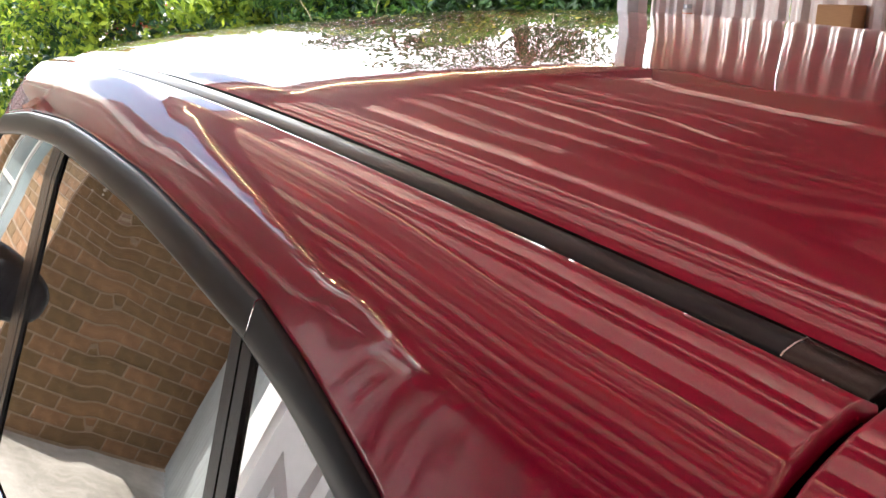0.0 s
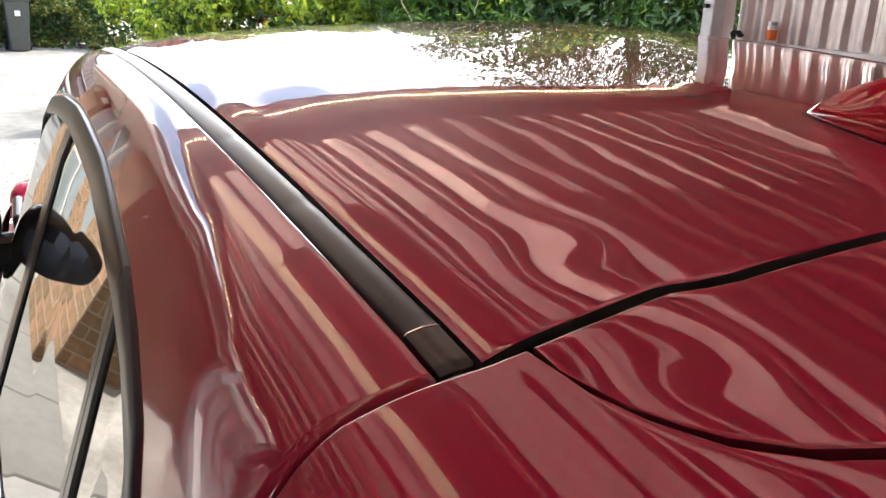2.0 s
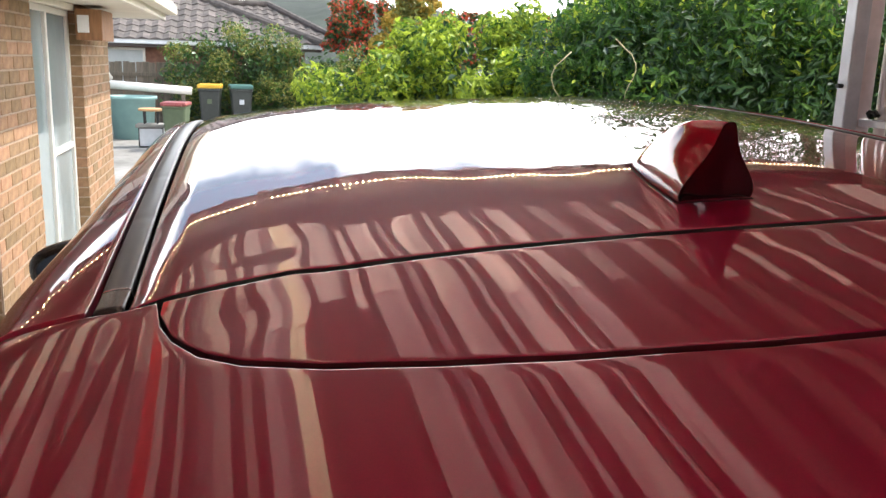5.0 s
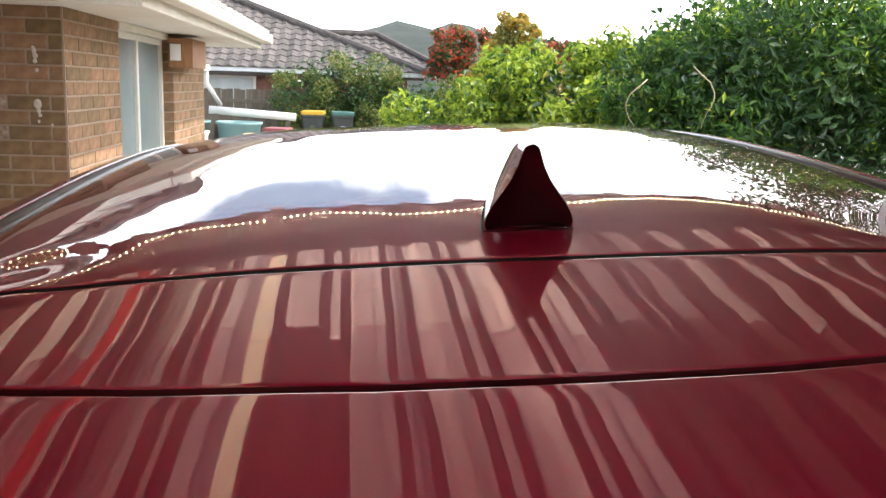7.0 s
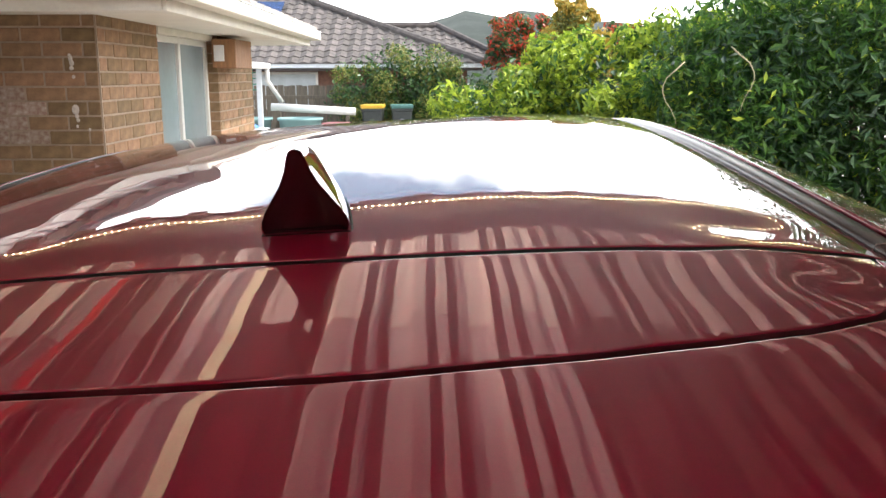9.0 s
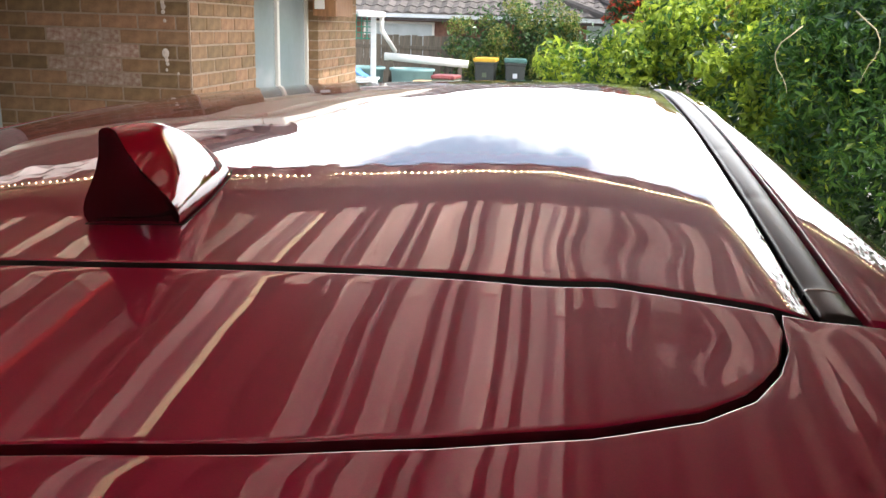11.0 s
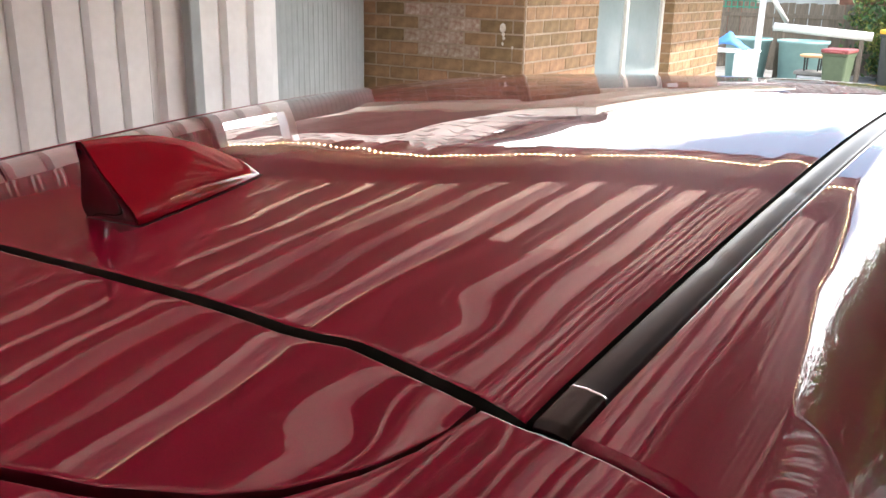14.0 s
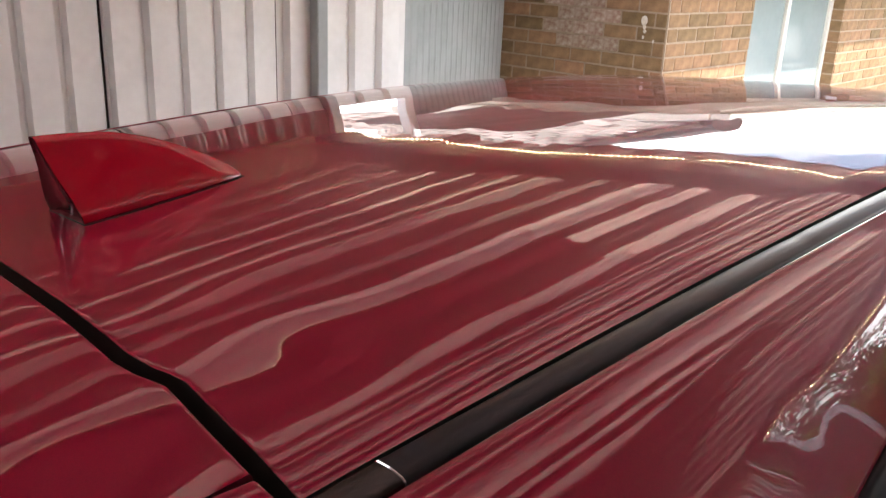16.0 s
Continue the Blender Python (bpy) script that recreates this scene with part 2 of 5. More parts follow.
M["brown_sheet"] = mat("dark_brown_roof_sheet", (0.50, 0.39, 0.33), rough=0.5, vary=0.2, scale=1.2, sub=0.37, stretch=(2, 0.6, 1))
M["side_beam"] = mat("tan_painted_side_beam", (0.30, 0.22, 0.16), rough=0.6, vary=0.2, scale=5)
M["pale_strip"] = mat("pale_tan_cover_strip", (0.78, 0.60, 0.42), rough=0.6, vary=0.15, scale=12, stretch=(1, 0.3, 1))
M["dark_metal"] = mat("dark_steel", (0.05, 0.05, 0.05), rough=0.4, metal=0.8, vary=0.2, scale=20)
M["solar"] = mat("blue_solar_panel", (0.03, 0.05, 0.12), rough=0.15, vary=0.2, scale=6)


# ---- building blocks ----
def mesh_of(name, bm, material, smooth=False):
    me = bpy.data.meshes.new(name)
    bm.to_mesh(me)
    bm.free()
    for mt in (material if isinstance(material, (list, tuple)) else [material]):
        me.materials.append(mt)
    if smooth:
        me.polygons.foreach_set("use_smooth", [True] * len(me.polygons))
    return me


def part(name, bm, material, parent=None, label="", smooth=False):
    """Links a bmesh as one mesh object, under a thing or a part."""
    ob = new(name, mesh_of(name, bm, material, smooth))
    ob.parent = parent
    if label:
        ob["label"] = label
    return ob


def empty(name, m, label, category, group="", kind=""):
    ob = new(name)
    ob.empty_display_size = 0.1
    ob.matrix_world = m
    return tagged(ob, label, category, group, kind)


def box(x0, x1, y0, y1, z0, z1, bevel=0.0, bm=None, seg=1):
    own = bmesh.new()
    bmesh.ops.create_cube(own, size=1.0)
    for v in own.verts:
        v.co = Vector(((x0 + x1) / 2 + v.co.x * (x1 - x0), (y0 + y1) / 2 + v.co.y * (y1 - y0), (z0 + z1) / 2 + v.co.z * (z1 - z0)))
    if bevel > 0:
        bmesh.ops.bevel(own, geom=own.edges[:], offset=bevel, segments=seg, affect="EDGES", profile=0.5)
    if bm is None:
        return own
    tmp = bpy.data.meshes.new("tmp")
    own.to_mesh(tmp)
    own.free()
    bm.from_mesh(tmp)
    bpy.data.meshes.remove(tmp)
    return bm


def tube(points, radius, sides=8, bm=None, taper=None):
    """A round bar along points."""
    bm = bm or bmesh.new()
    pts = [Vector(p) for p in points]
    rings = []
    for i, p in enumerate(pts):
        d = (pts[min(i + 1, len(pts) - 1)] - pts[max(i - 1, 0)]).normalized()
        a = d.orthogonal().normalized() if i == 0 else (rings_a - d * rings_a.dot(d)).normalized()
        rings_a = a
        b = d.cross(a)
        r = radius * (taper[i] if taper else 1.0)
        rings.append([bm.verts.new(p + r * (math.cos(k * 2 * math.pi / sides) * a + math.sin(k * 2 * math.pi / sides) * b)) for k in range(sides)])
    for r0, r1 in zip(rings, rings[1:]):
        for k in range(sides):
            bm.faces.new((r0[k], r0[(k + 1) % sides], r1[(k + 1) % sides], r1[k]))
    bm.faces.new(rings[0][::-1])
    bm.faces.new(rings[-1])
    return bm


def lathe(profile, sides=24, bm=None, cx=0.0, cy=0.0):
    """A turned shape from (radius, z) pairs."""
    bm = bm or bmesh.new()
    rings = [[bm.verts.new((cx + r * math.cos(k * 2 * math.pi / sides), cy + r * math.sin(k * 2 * math.pi / sides), z)) for k in range(sides)] for r, z in profile]
    for r0, r1 in zip(rings, rings[1:]):
        for k in range(sides):
            bm.faces.new((r0[k], r0[(k + 1) % sides], r1[(k + 1) % sides], r1[k]))
    bm.faces.new(rings[0][::-1])
    bm.faces.new(rings[-1])
    return bm


def grid(rows):
    """A surface from rows of points."""
    bm = bmesh.new()
    vs = [[bm.verts.new(p) for p in row] for row in rows]
    for a, b in zip(vs, vs[1:]):
        for i in range(len(a) - 1):
            bm.faces.new((a[i], a[i + 1], b[i + 1], b[i]))
    return bm


def thicken(bm, depth):
    """Gives a surface an underside and edges, depth below it along its normals."""
    bm.normal_update()
    bmesh.ops.recalc_face_normals(bm, faces=bm.faces[:])
    bmesh.ops.solidify(bm, geom=bm.faces[:], thickness=depth)
    return bm


def profile_sheet(length, profile, height):
    """A ribbed steel sheet: the profile (along, out) repeated by its caller, standing from 0 to height; 1 mm thick."""
    bm = bmesh.new()
    a = [bm.verts.new((o, u, 0.0)) for u, o in profile]
    b = [bm.verts.new((o, u, height)) for u, o in profile]
    for i in range(len(a) - 1):
        bm.faces.new((a[i], a[i + 1], b[i + 1], b[i]))
    return bm


def curve_at(table, v):
    """Smooth interpolation in a short table of (v, value)."""
    if v <= table[0][0]:
        return table[0][1]
    for (a, p), (b, q) in zip(table, table[1:]):
        if v <= b:
            return p + (q - p) * (v - a) / (b - a)
    return table[-1][1]


# ---- ground ----
def sheet_grid(x0, x1, y0, y1, nx, ny, z, rough):
    rows = []
    for j in range(ny + 1):
        y = y0 + (y1 - y0) * j / ny
        rows.append([(x0 + (x1 - x0) * i / nx, y, z + rough * noise.noise(Vector((x0 + (x1 - x0) * i / nx, y, 0)) * 0.6)) for i in range(nx + 1)])
    return grid(rows)


ground = tagged(part("ground", sheet_grid(-400, 400, -400, 400, 4, 4, -0.03, 0.0), M["gravel"]),
                "pale grey gravel driveway and yard", "ground", kind="structure")
slab = tagged(part("floor", box(-2.6, 2.75, -4.2, 2.95, -0.1, 0.0, 0.01), M["slab"]), "worn grey concrete garage slab", "floor", kind="structure")
path = empty("pavement", Matrix(), "cracked pale concrete path slabs beside the brick house", "pavement", kind="structure")
rp_ = random.Random(9)
for k in range(11):
    s_ = box(-1.75, -1.42 + 0.04 * math.sin(k * 1.7), 2.965 + 0.86 * k, 3.815 + 0.86 * k, -0.1, rp_.uniform(-0.006, 0.004), 0.008)
    part("slab", s_, M["concrete"], path)
apron = tagged(part("pavement_yard", box(-9.0, 0.9, 12.6, 20.4, -0.1, 0.04, 0.004), M["yard"]), "sunlit worn grey concrete yard slab", "pavement", kind="structure")
ramp = box(-9.0, 0.9, 9.4, 12.598, -0.12, 0.04)
for v in ramp.verts:
    if v.co.y < 10 and v.co.z > 0:
        v.co.z = -0.028
tagged(part("pavement_ramp", ramp, M["yard"]), "worn grey concrete sloping up to the yard", "pavement", kind="structure")

# loose gravel stones on the drive
rng = random.Random(5)
verts, faces = [], []
for k in range(15000):
    x, y = rng.uniform(-1.15, 2.3), rng.uniform(3.0, 9.2)
    if k % 3:
        x, y = rng.uniform(-1.42, -0.55), rng.uniform(2.98, 8.5)
    r = rng.uniform(0.007, 0.019)
    b = len(verts)
    for a in range(5):
        an = a * 1.257 + rng.uniform(-0.3, 0.3)
        verts.append((x + r * math.cos(an), y + r * math.sin(an) * rng.uniform(0.6, 1.0), -0.031))
    verts.append((x + rng.uniform(-0.3, 0.3) * r, y, -0.03 + r * rng.uniform(0.6, 1.1)))
    faces += [(b + a, b + (a + 1) % 5, b + 5) for a in range(5)]
me = bpy.data.meshes.new("gravel")
me.from_pydata(verts, [], faces)
me.materials.append(M["gravel_stone"])
tagged(new("gravel", me), "loose pale gravel stones on the drive", "gravel", kind="stuff")


# ---- garage: ribbed steel walls, post, roof ----
def trap_profile(width, pitch, depth, top=0.03, flank=0.022):
    """Pan-and-rib sheet: (along, out) pairs over a width."""
    pts, u = [(0.0, 0.0)], 0.0
    n = max(1, round(width / pitch))
    p = width / n
    for k in range(n):
        c = (k + 0.5) * p
        pts += [(c - top / 2 - flank, 0.0), (c - top / 2, depth), (c + top / 2, depth), (c + top / 2 + flank, 0.0)]
        if k < n - 1:
            m = (k + 1) * p
            pts += [(m - 0.016, 0.0), (m - 0.006, 0.005), (m + 0.006, 0.005), (m + 0.016, 0.0)]
    pts.append((width, 0.0))
    return pts


def corr_profile(width, pitch, depth, steps=8):
    n = max(1, round(width / pitch)) * steps
    return [(width * k / n, depth * (0.5 - 0.5 * math.cos(2 * math.pi * k / steps))) for k in range(n + 1)]


def steel_wall(name, runs, profile, height, side, x, material, label, z0=0.0, panel_label=""):
    """A wall along y of separate sheets; side +1: the ribs stand out towards +x."""
    wall = empty(name, Matrix(), label, "wall", kind="structure")
    for y0, y1 in runs:
        bm = profile_sheet(0, profile(y1 - y0 - 0.004), height)
        thicken(bm, 0.0015)
        for v in bm.verts:
            v.co.x *= side
        bmesh.ops.recalc_face_normals(bm, faces=bm.faces[:])
        ob = part("panel", bm, material, wall)
        ob.matrix_basis = pose(x, y0 + 0.002, z0)
    return wall


CEIL = 2.42
FALL, SKEW = 0.098, 0.159              # the roof falls to the left; its front runs aslant
BEAM_Y = 2.583                         # the front beam, where it crosses x = 0


def roof_z(x):
    return CEIL + FALL * x


def front_y(x):
    return BEAM_Y + SKEW * x


wall_left = steel_wall("wall_left", [(1.99 - 0.79 * k, 1.99 - 0.79 * (k - 1) if k else 2.21) for k in range(0, 7)], lambda w: trap_profile(w, 0.158, 0.042, top=0.108, flank=0.007), roof_z(-2.3) + 0.02, 1, -2.3,
                       M["steel_white"], "white ribbed sheet steel garage wall", z0=0.0)
# dark sheets added: the shade at the wall's head put into their colour
for k in range(6):
    upper = profile_sheet(0, corr_profile(0.786, 0.098, 0.022), roof_z(-2.3) - 1.86)
    thicken(upper, 0.0015)
    part("upper_shade_sheet", upper, M["steel_shade"], wall_left, "added dark corrugated sheet for the shade along the wall's head").matrix_basis = pose(-2.254, 1.41 - 0.79 * k, 1.86)
low_sheet = profile_sheet(0, trap_profile(0.52, 0.158, 0.042, top=0.108, flank=0.007), 1.84)
thicken(low_sheet, 0.0015)
part("panel", low_sheet, M["steel_white"], wall_left, "lower white sheet past the post").matrix_basis = pose(-2.3, 2.216, 0)
wall_right = steel_wall("wall_right", [(2.08 - 0.76 * k, 2.08 - 0.76 * (k - 1) if k else 2.88) for k in range(0, 7)], lambda w: corr_profile(w, 0.11, 0.026), roof_z(2.62) + 0.02, -1, 2.62,
                        M["steel_pink"], "bare corrugated steel garage wall")
back = profile_sheet(0, trap_profile(4.92, 0.26, 0.045, top=0.03, flank=0.012), roof_z(2.62) + 0.02)
thicken(back, 0.0015)
wall_back = tagged(part("wall_back", back, M["back_door"]), "dark brown ribbed steel rear garage wall", "wall", kind="structure")
wall_back.matrix_world = Matrix.Translation((2.62, -3.45, 0)) @ Matrix.Rotation(radians(90), 4, "Z")
# screws in the white wall
scr = bmesh.new()
for y in [1.6, 1.76] + [1.2 - 0.26 * k for k in range(12)]:
    for z in (0.55, 1.39 if y == 1.6 else 1.56, 2.1):
        bmesh.ops.create_uvsphere(scr, u_segments=6, v_segments=4, radius=0.006, matrix=Matrix.Translation((-2.297, y, z)))
part("screws", scr, M["dark_metal"], wall_left)
for y in (1.99, 1.2):
    part("seam", box(-2.299, -2.290, y - 0.003, y + 0.003, 0.0, roof_z(-2.3)), M["dark"], wall_left)

# finer grey corrugated fence between garage and house
f0, f1 = Vector((-2.36, 2.74, 0)), Vector((-3.03, 4.42, 0))
fb = profile_sheet(0, corr_profile((f1 - f0).length, 0.085, 0.018), 2.1)
thicken(fb, 0.0015)
grey_fence = tagged(part("steel_fence", fb, M["steel_grey"]), "grey corrugated steel screen between garage and house", "fence", kind="structure")
grey_fence.matrix_world = Matrix.Translation(f0) @ Matrix.Rotation(math.atan2(f1.y - f0.y, f1.x - f0.x) - math.pi / 2, 4, "Z")
tagged(part("trim", box(-2.34, -2.27, 2.70, 2.76, 0, 2.25, 0.004), M["steel_white"]), "white steel corner flashing", "trim", kind="structure")

# post at the opening, with its bolt
post = empty("steel_post", pose(2.475, 2.905, 0), "galvanised square steel post at the garage opening", "post", "carport posts")
part("shaft", box(-0.04, 0.04, -0.04, 0.04, 0, roof_z(2.475) - 0.10, 0.006), M["post"], post)
part("base_plate", box(-0.08, 0.08, -0.08, 0.08, 0.0, 0.012, 0.002), M["post"], post)
bb = bmesh.new()
bmesh.ops.create_cone(bb, segments=6, radius1=0.012, radius2=0.012, depth=0.03, cap_ends=True, matrix=Matrix.Translation((-0.055, 0, 1.69)) @ Matrix.Rotation(radians(90), 4, "Y"))
part("bolt", bb, M["dark_metal"], post)

corner_post = empty("steel_post", pose(-2.225, front_y(-2.225) - 0.05, 0), "slim galvanised post at the wall's front end", "post", "carport posts")
part("shaft", box(-0.03, 0.03, -0.03, 0.03, 0, roof_z(-2.225) - 0.08, 0.005), M["steel_grey"], corner_post)
part("base_plate", box(-0.06, 0.06, -0.06, 0.06, 0.0, 0.010, 0.002), M["post"], corner_post)
tagged(part("trim_return", box(2.52, 2.60, 2.885, 2.900, 0, roof_z(2.55), 0.003), M["steel_pink"]), "folded steel return beside the post", "trim", kind="structure")
# horizontal ledge on the right wall
ledge = tagged(part("trim_ledge", box(2.53, 2.60, -4.0, 2.88, 1.50, 1.535, 0.003), M["post"]), "steel girt forming a narrow ledge", "ledge", kind="structure")

# carport roof: ribs run fore and aft, the sheet reaches out past the front beam
ROOF_X0, ROOF_X1, ROOF_Y0, LAP = -2.36, 2.66, -3.3, 1.58


OVER = 0.5                             # how far the sheet reaches past the beam


def tilt(bm, skew=0.0):
    """Leans a level piece to the roof's fall, and aslant with its front."""
    for v in bm.verts:
        v.co.z += FALL * v.co.x
        v.co.y += skew * v.co.x
    return bm


rp = trap_profile(ROOF_X1 - ROOF_X0, 0.25, 0.045, top=0.055, flank=0.03)
# a darker rear length, a lighter front length and the overhang
lengths = ((lambda x: ROOF_Y0, lambda x: LAP + 0.006, 0.0), (lambda x: LAP - 0.006, lambda x: front_y(x) - 0.02, 0.004),
           (lambda x: front_y(x) - 0.10, lambda x: front_y(x) + OVER, 0.0))
bm = bmesh.new()
for y0, y1, dz in lengths:
    a = [bm.verts.new((ROOF_X0 + u, y0(ROOF_X0 + u), CEIL + 0.03 + o + dz)) for u, o in rp]
    b = [bm.verts.new((ROOF_X0 + u, y1(ROOF_X0 + u), CEIL + 0.03 + o + dz)) for u, o in rp]
    for i in range(len(a) - 1):
        bm.faces.new((a[i], a[i + 1], b[i + 1], b[i]))
thicken(bm, 0.002)
SHEETS = ["translucent", "translucent_tan", "translucent_rear", "clear_strip", "ceiling", "red_strip", "opaque_sheet", "brown_sheet", "brown_front"]
for f in bm.faces:
    c = f.calc_center_median()
    rear = c.y < 0.5
    f.material_index = 8 if c.x > 0.56 else 1 if c.x < -0.62 else 0             # browner towards both sides
    if c.y > front_y(c.x) + 0.02:
        f.material_index = 8
    elif -0.507 < c.x < -0.448 and c.z > CEIL + 0.06:
        f.material_index = 3
    elif -1.03 < c.x < -0.93 and c.z > CEIL + 0.06:
        f.material_index = 5
    elif rear:
        f.material_index = 7 if c.x > 0.56 else 8 if c.x < -0.62 else 6 if -0.45 < c.x < -0.19 else 2
ceiling = tagged(part("ceiling", tilt(bm), [M[k] for k in SHEETS]), "ribbed translucent fibreglass carport roof, browner towards the sides", "ceiling", kind="structure")
# added sheet, not a known part: keeps sun off the fence and low wall
sun_block = grid([[(-2.80 + 1.26 * i / 8, 2.72 + 1.22 * j, 2.17 + 0.012 * (i % 2)) for i in range(9)] for j in range(2)])
tagged(part("ceiling_sun_block", thicken(sun_block, 0.002), M["ceiling"]), "added steel sheet between carport and eaves to shade the fence", "ceiling", kind="structure")
# added strips: the dark lines of the ribs' shaded flanks given as timber
battens = empty("trim_flank_shade", Matrix(), "dark timber strips in pairs, added for the roof ribs' shaded flanks", "battens", kind="structure")
for k in range(-11, 12):
    for dx in (-0.032, 0.032):
        x = -0.03 + 0.2 * k + dx
        if -0.49 < x < -0.44 or -1.02 < x < -0.94:
            continue                              # the clear and the red strip run here
        part("batten", tilt(box(x - 0.014, x + 0.014, ROOF_Y0, front_y(x) - 0.20, CEIL - 0.012, CEIL + 0.026, 0.002)), M["batten"], battens)
beam = empty("trim_beam", Matrix(), "brown painted steel beams under the carport roof", "beam", kind="structure")
part("beam_front", tilt(box(ROOF_X0 + 0.06, ROOF_X1 - 0.05, BEAM_Y - 0.19, BEAM_Y, CEIL - 0.075, CEIL + 0.026, 0.004), SKEW), M["beam"], beam)
part("front_flashing", tilt(box(-1.4, ROOF_X1, BEAM_Y + 0.501, BEAM_Y + 0.512, CEIL + 0.022, CEIL + 0.085, 0.003), SKEW), M["beam"], beam, "dark folded flashing along the roof's front edge")
for k in range(18):
    x = -1.9 + 0.25 * k
    part("eave_batten", tilt(box(x - 0.045, x + 0.045, front_y(x) + 0.02, front_y(x) + OVER - 0.01, CEIL + 0.006, CEIL + 0.027, 0.003)), M["batten"], beam, "short timber under the overhang")
part("beam_right", tilt(box(ROOF_X1 - 0.16, ROOF_X1 - 0.09, ROOF_Y0, front_y(ROOF_X1) - 0.27, CEIL - 0.10, CEIL + 0.026, 0.004)), M["side_beam"], beam)
part("beam_left", tilt(box(ROOF_X0 + 0.115, ROOF_X0 + 0.185, ROOF_Y0, front_y(ROOF_X0) - 0.20, CEIL - 0.10, CEIL + 0.026, 0.004)), M["side_beam"], beam)
part("beam_rear", tilt(box(ROOF_X0 + 0.19, ROOF_X1 - 0.17, ROOF_Y0 + 0.3, ROOF_Y0 + 0.37, CEIL - 0.10, CEIL + 0.026, 0.004)), M["beam"], beam)
strip = tagged(part("cable_cover", tilt(box(-0.505, -0.45, BEAM_Y - 0.25, BEAM_Y + 0.10, CEIL - 0.115, CEIL - 0.10, 0.004), SKEW), M["pale_strip"]),
               "pale cable cover along the carport ceiling", "cable cover")

# warm LED string along the front beam
led = empty("led_strip", Matrix(), "warm white LED string lights along the carport beam", "light")
pts = [(ROOF_X0 + 0.10, BEAM_Y - 0.012, CEIL - 0.083), (ROOF_X1 - 0.2, BEAM_Y - 0.012, CEIL - 0.083)]
part("cord", tilt(box(pts[0][0], pts[1][0], BEAM_Y - 0.015, BEAM_Y - 0.009, CEIL - 0.081, CEIL - 0.076), SKEW), M["white_plastic"], led)
verts, faces = [], []
p, q = Vector(pts[0]), Vector(pts[1])
n = int((q - p).length / 0.027)
for k in range(n):
    c = p + (q - p) * (k / n) + Vector((0, 0.001, -0.008 + 0.004 * math.sin(k * 0.23)))
    c += Vector((0, SKEW * c.x, FALL * c.x))
    r, b0 = 0.0036, len(verts)
    verts += [(c.x + r * dx, c.y + r * dy, c.z + r * dz) for dx, dy, dz in ((1, 0, 0), (-1, 0, 0), (0, 1, 0), (0, -1, 0), (0, 0, 1), (0, 0, -1))]
    faces += [tuple(b0 + i for i in f) for f in ((0, 2, 4), (2, 1, 4), (1, 3, 4), (3, 0, 4), (2, 0, 5), (1, 2, 5), (3, 1, 5), (0, 3, 5))]
me = bpy.data.meshes.new("diodes")
me.from_pydata(verts, [], faces)
me.materials.append(M["led"])
dio = new("diodes", me)
dio.parent = led
tagged(dio, "glowing warm diodes", kind="stuff")


# ---- brick house beside the drive ----
BX, BY, WZ = -1.757, 4.43, 2.115           # outer corner, height of the soffit
house = empty("wall_house", Matrix(), "brown brick house wall with a sliding door", "house", kind="structure")
part("core", box(-3.6, BX + 0.010, BY - 0.010, 5.55, -0.1, WZ, 0.0), M["mortar"], house)
part("core", box(-3.6, -2.2, 5.55, 7.12, -0.1, WZ, 0.0), M["curtain"], house, "dim curtained interior")
house_far = empty("wall_house_far", Matrix(), "brown brick house wall past the sliding door", "house", kind="structure")
part("core", box(-3.6, -1.700, 7.109, 8.6, -0.1, WZ, 0.0), M["mortar"], house_far)

brick_meshes = {}


def brick_mesh(length, tone):
    key = (round(length, 3), tone)
    if key not in brick_meshes:
        brick_meshes[key] = mesh_of("brick", box(0, length, 0, 0.03, 0, 0.076, 0.004), M[tone])
    return brick_meshes[key]


def lay(origin, along, width, courses, parent, pale=None, first=0):
    """Courses of stretcher bricks on a wall face, from origin, along a unit vector; the face looks along 'out'."""
    turn = Matrix.Rotation(math.atan2(along[1], along[0]), 4, "Z")
    rb = random.Random(round(origin[0] * 100) + 7)
    for c in range(first, courses):
        z, u = origin[2] - 0.086 * (c + 1), -(0.12 if c % 2 else 0.0)
        while u < width - 0.01:
            s, e = max(u, 0.0), min(u + 0.23, width)
            if e - s > 0.03:
                tone = "brick_pale" if pale and pale(s + (e - s) / 2, c) else "brick"
                ob = new("brick", brick_mesh(e - s, tone))
                ob.parent = parent
                ob.matrix_basis = Matrix.Translation((origin[0], origin[1], z + 0.01)) @ turn @ Matrix.Translation((s, rb.uniform(-0.002, 0.002), 0))
            u += 0.24


# eaves: soffit, fascia and gutter
eave = empty("roof_eave", Matrix(), "cream eaves with fascia board and white gutter", "eaves", kind="structure")
EX, EY = -1.225, 4.08                     # outer corner of the eaves
part("soffit", box(-3.8, EX - 0.025, EY + 0.025, 9.8, WZ + 0.002, WZ + 0.03, 0.0), M["soffit"], eave)
part("fascia", box(EX - 0.025, EX, EY, 9.8, WZ - 0.004, WZ + 0.12, 0.003), M["cream"], eave)
part("fascia", box(-3.8, EX - 0.027, EY, EY + 0.025, WZ - 0.004, WZ + 0.12, 0.003), M["cream"], eave)
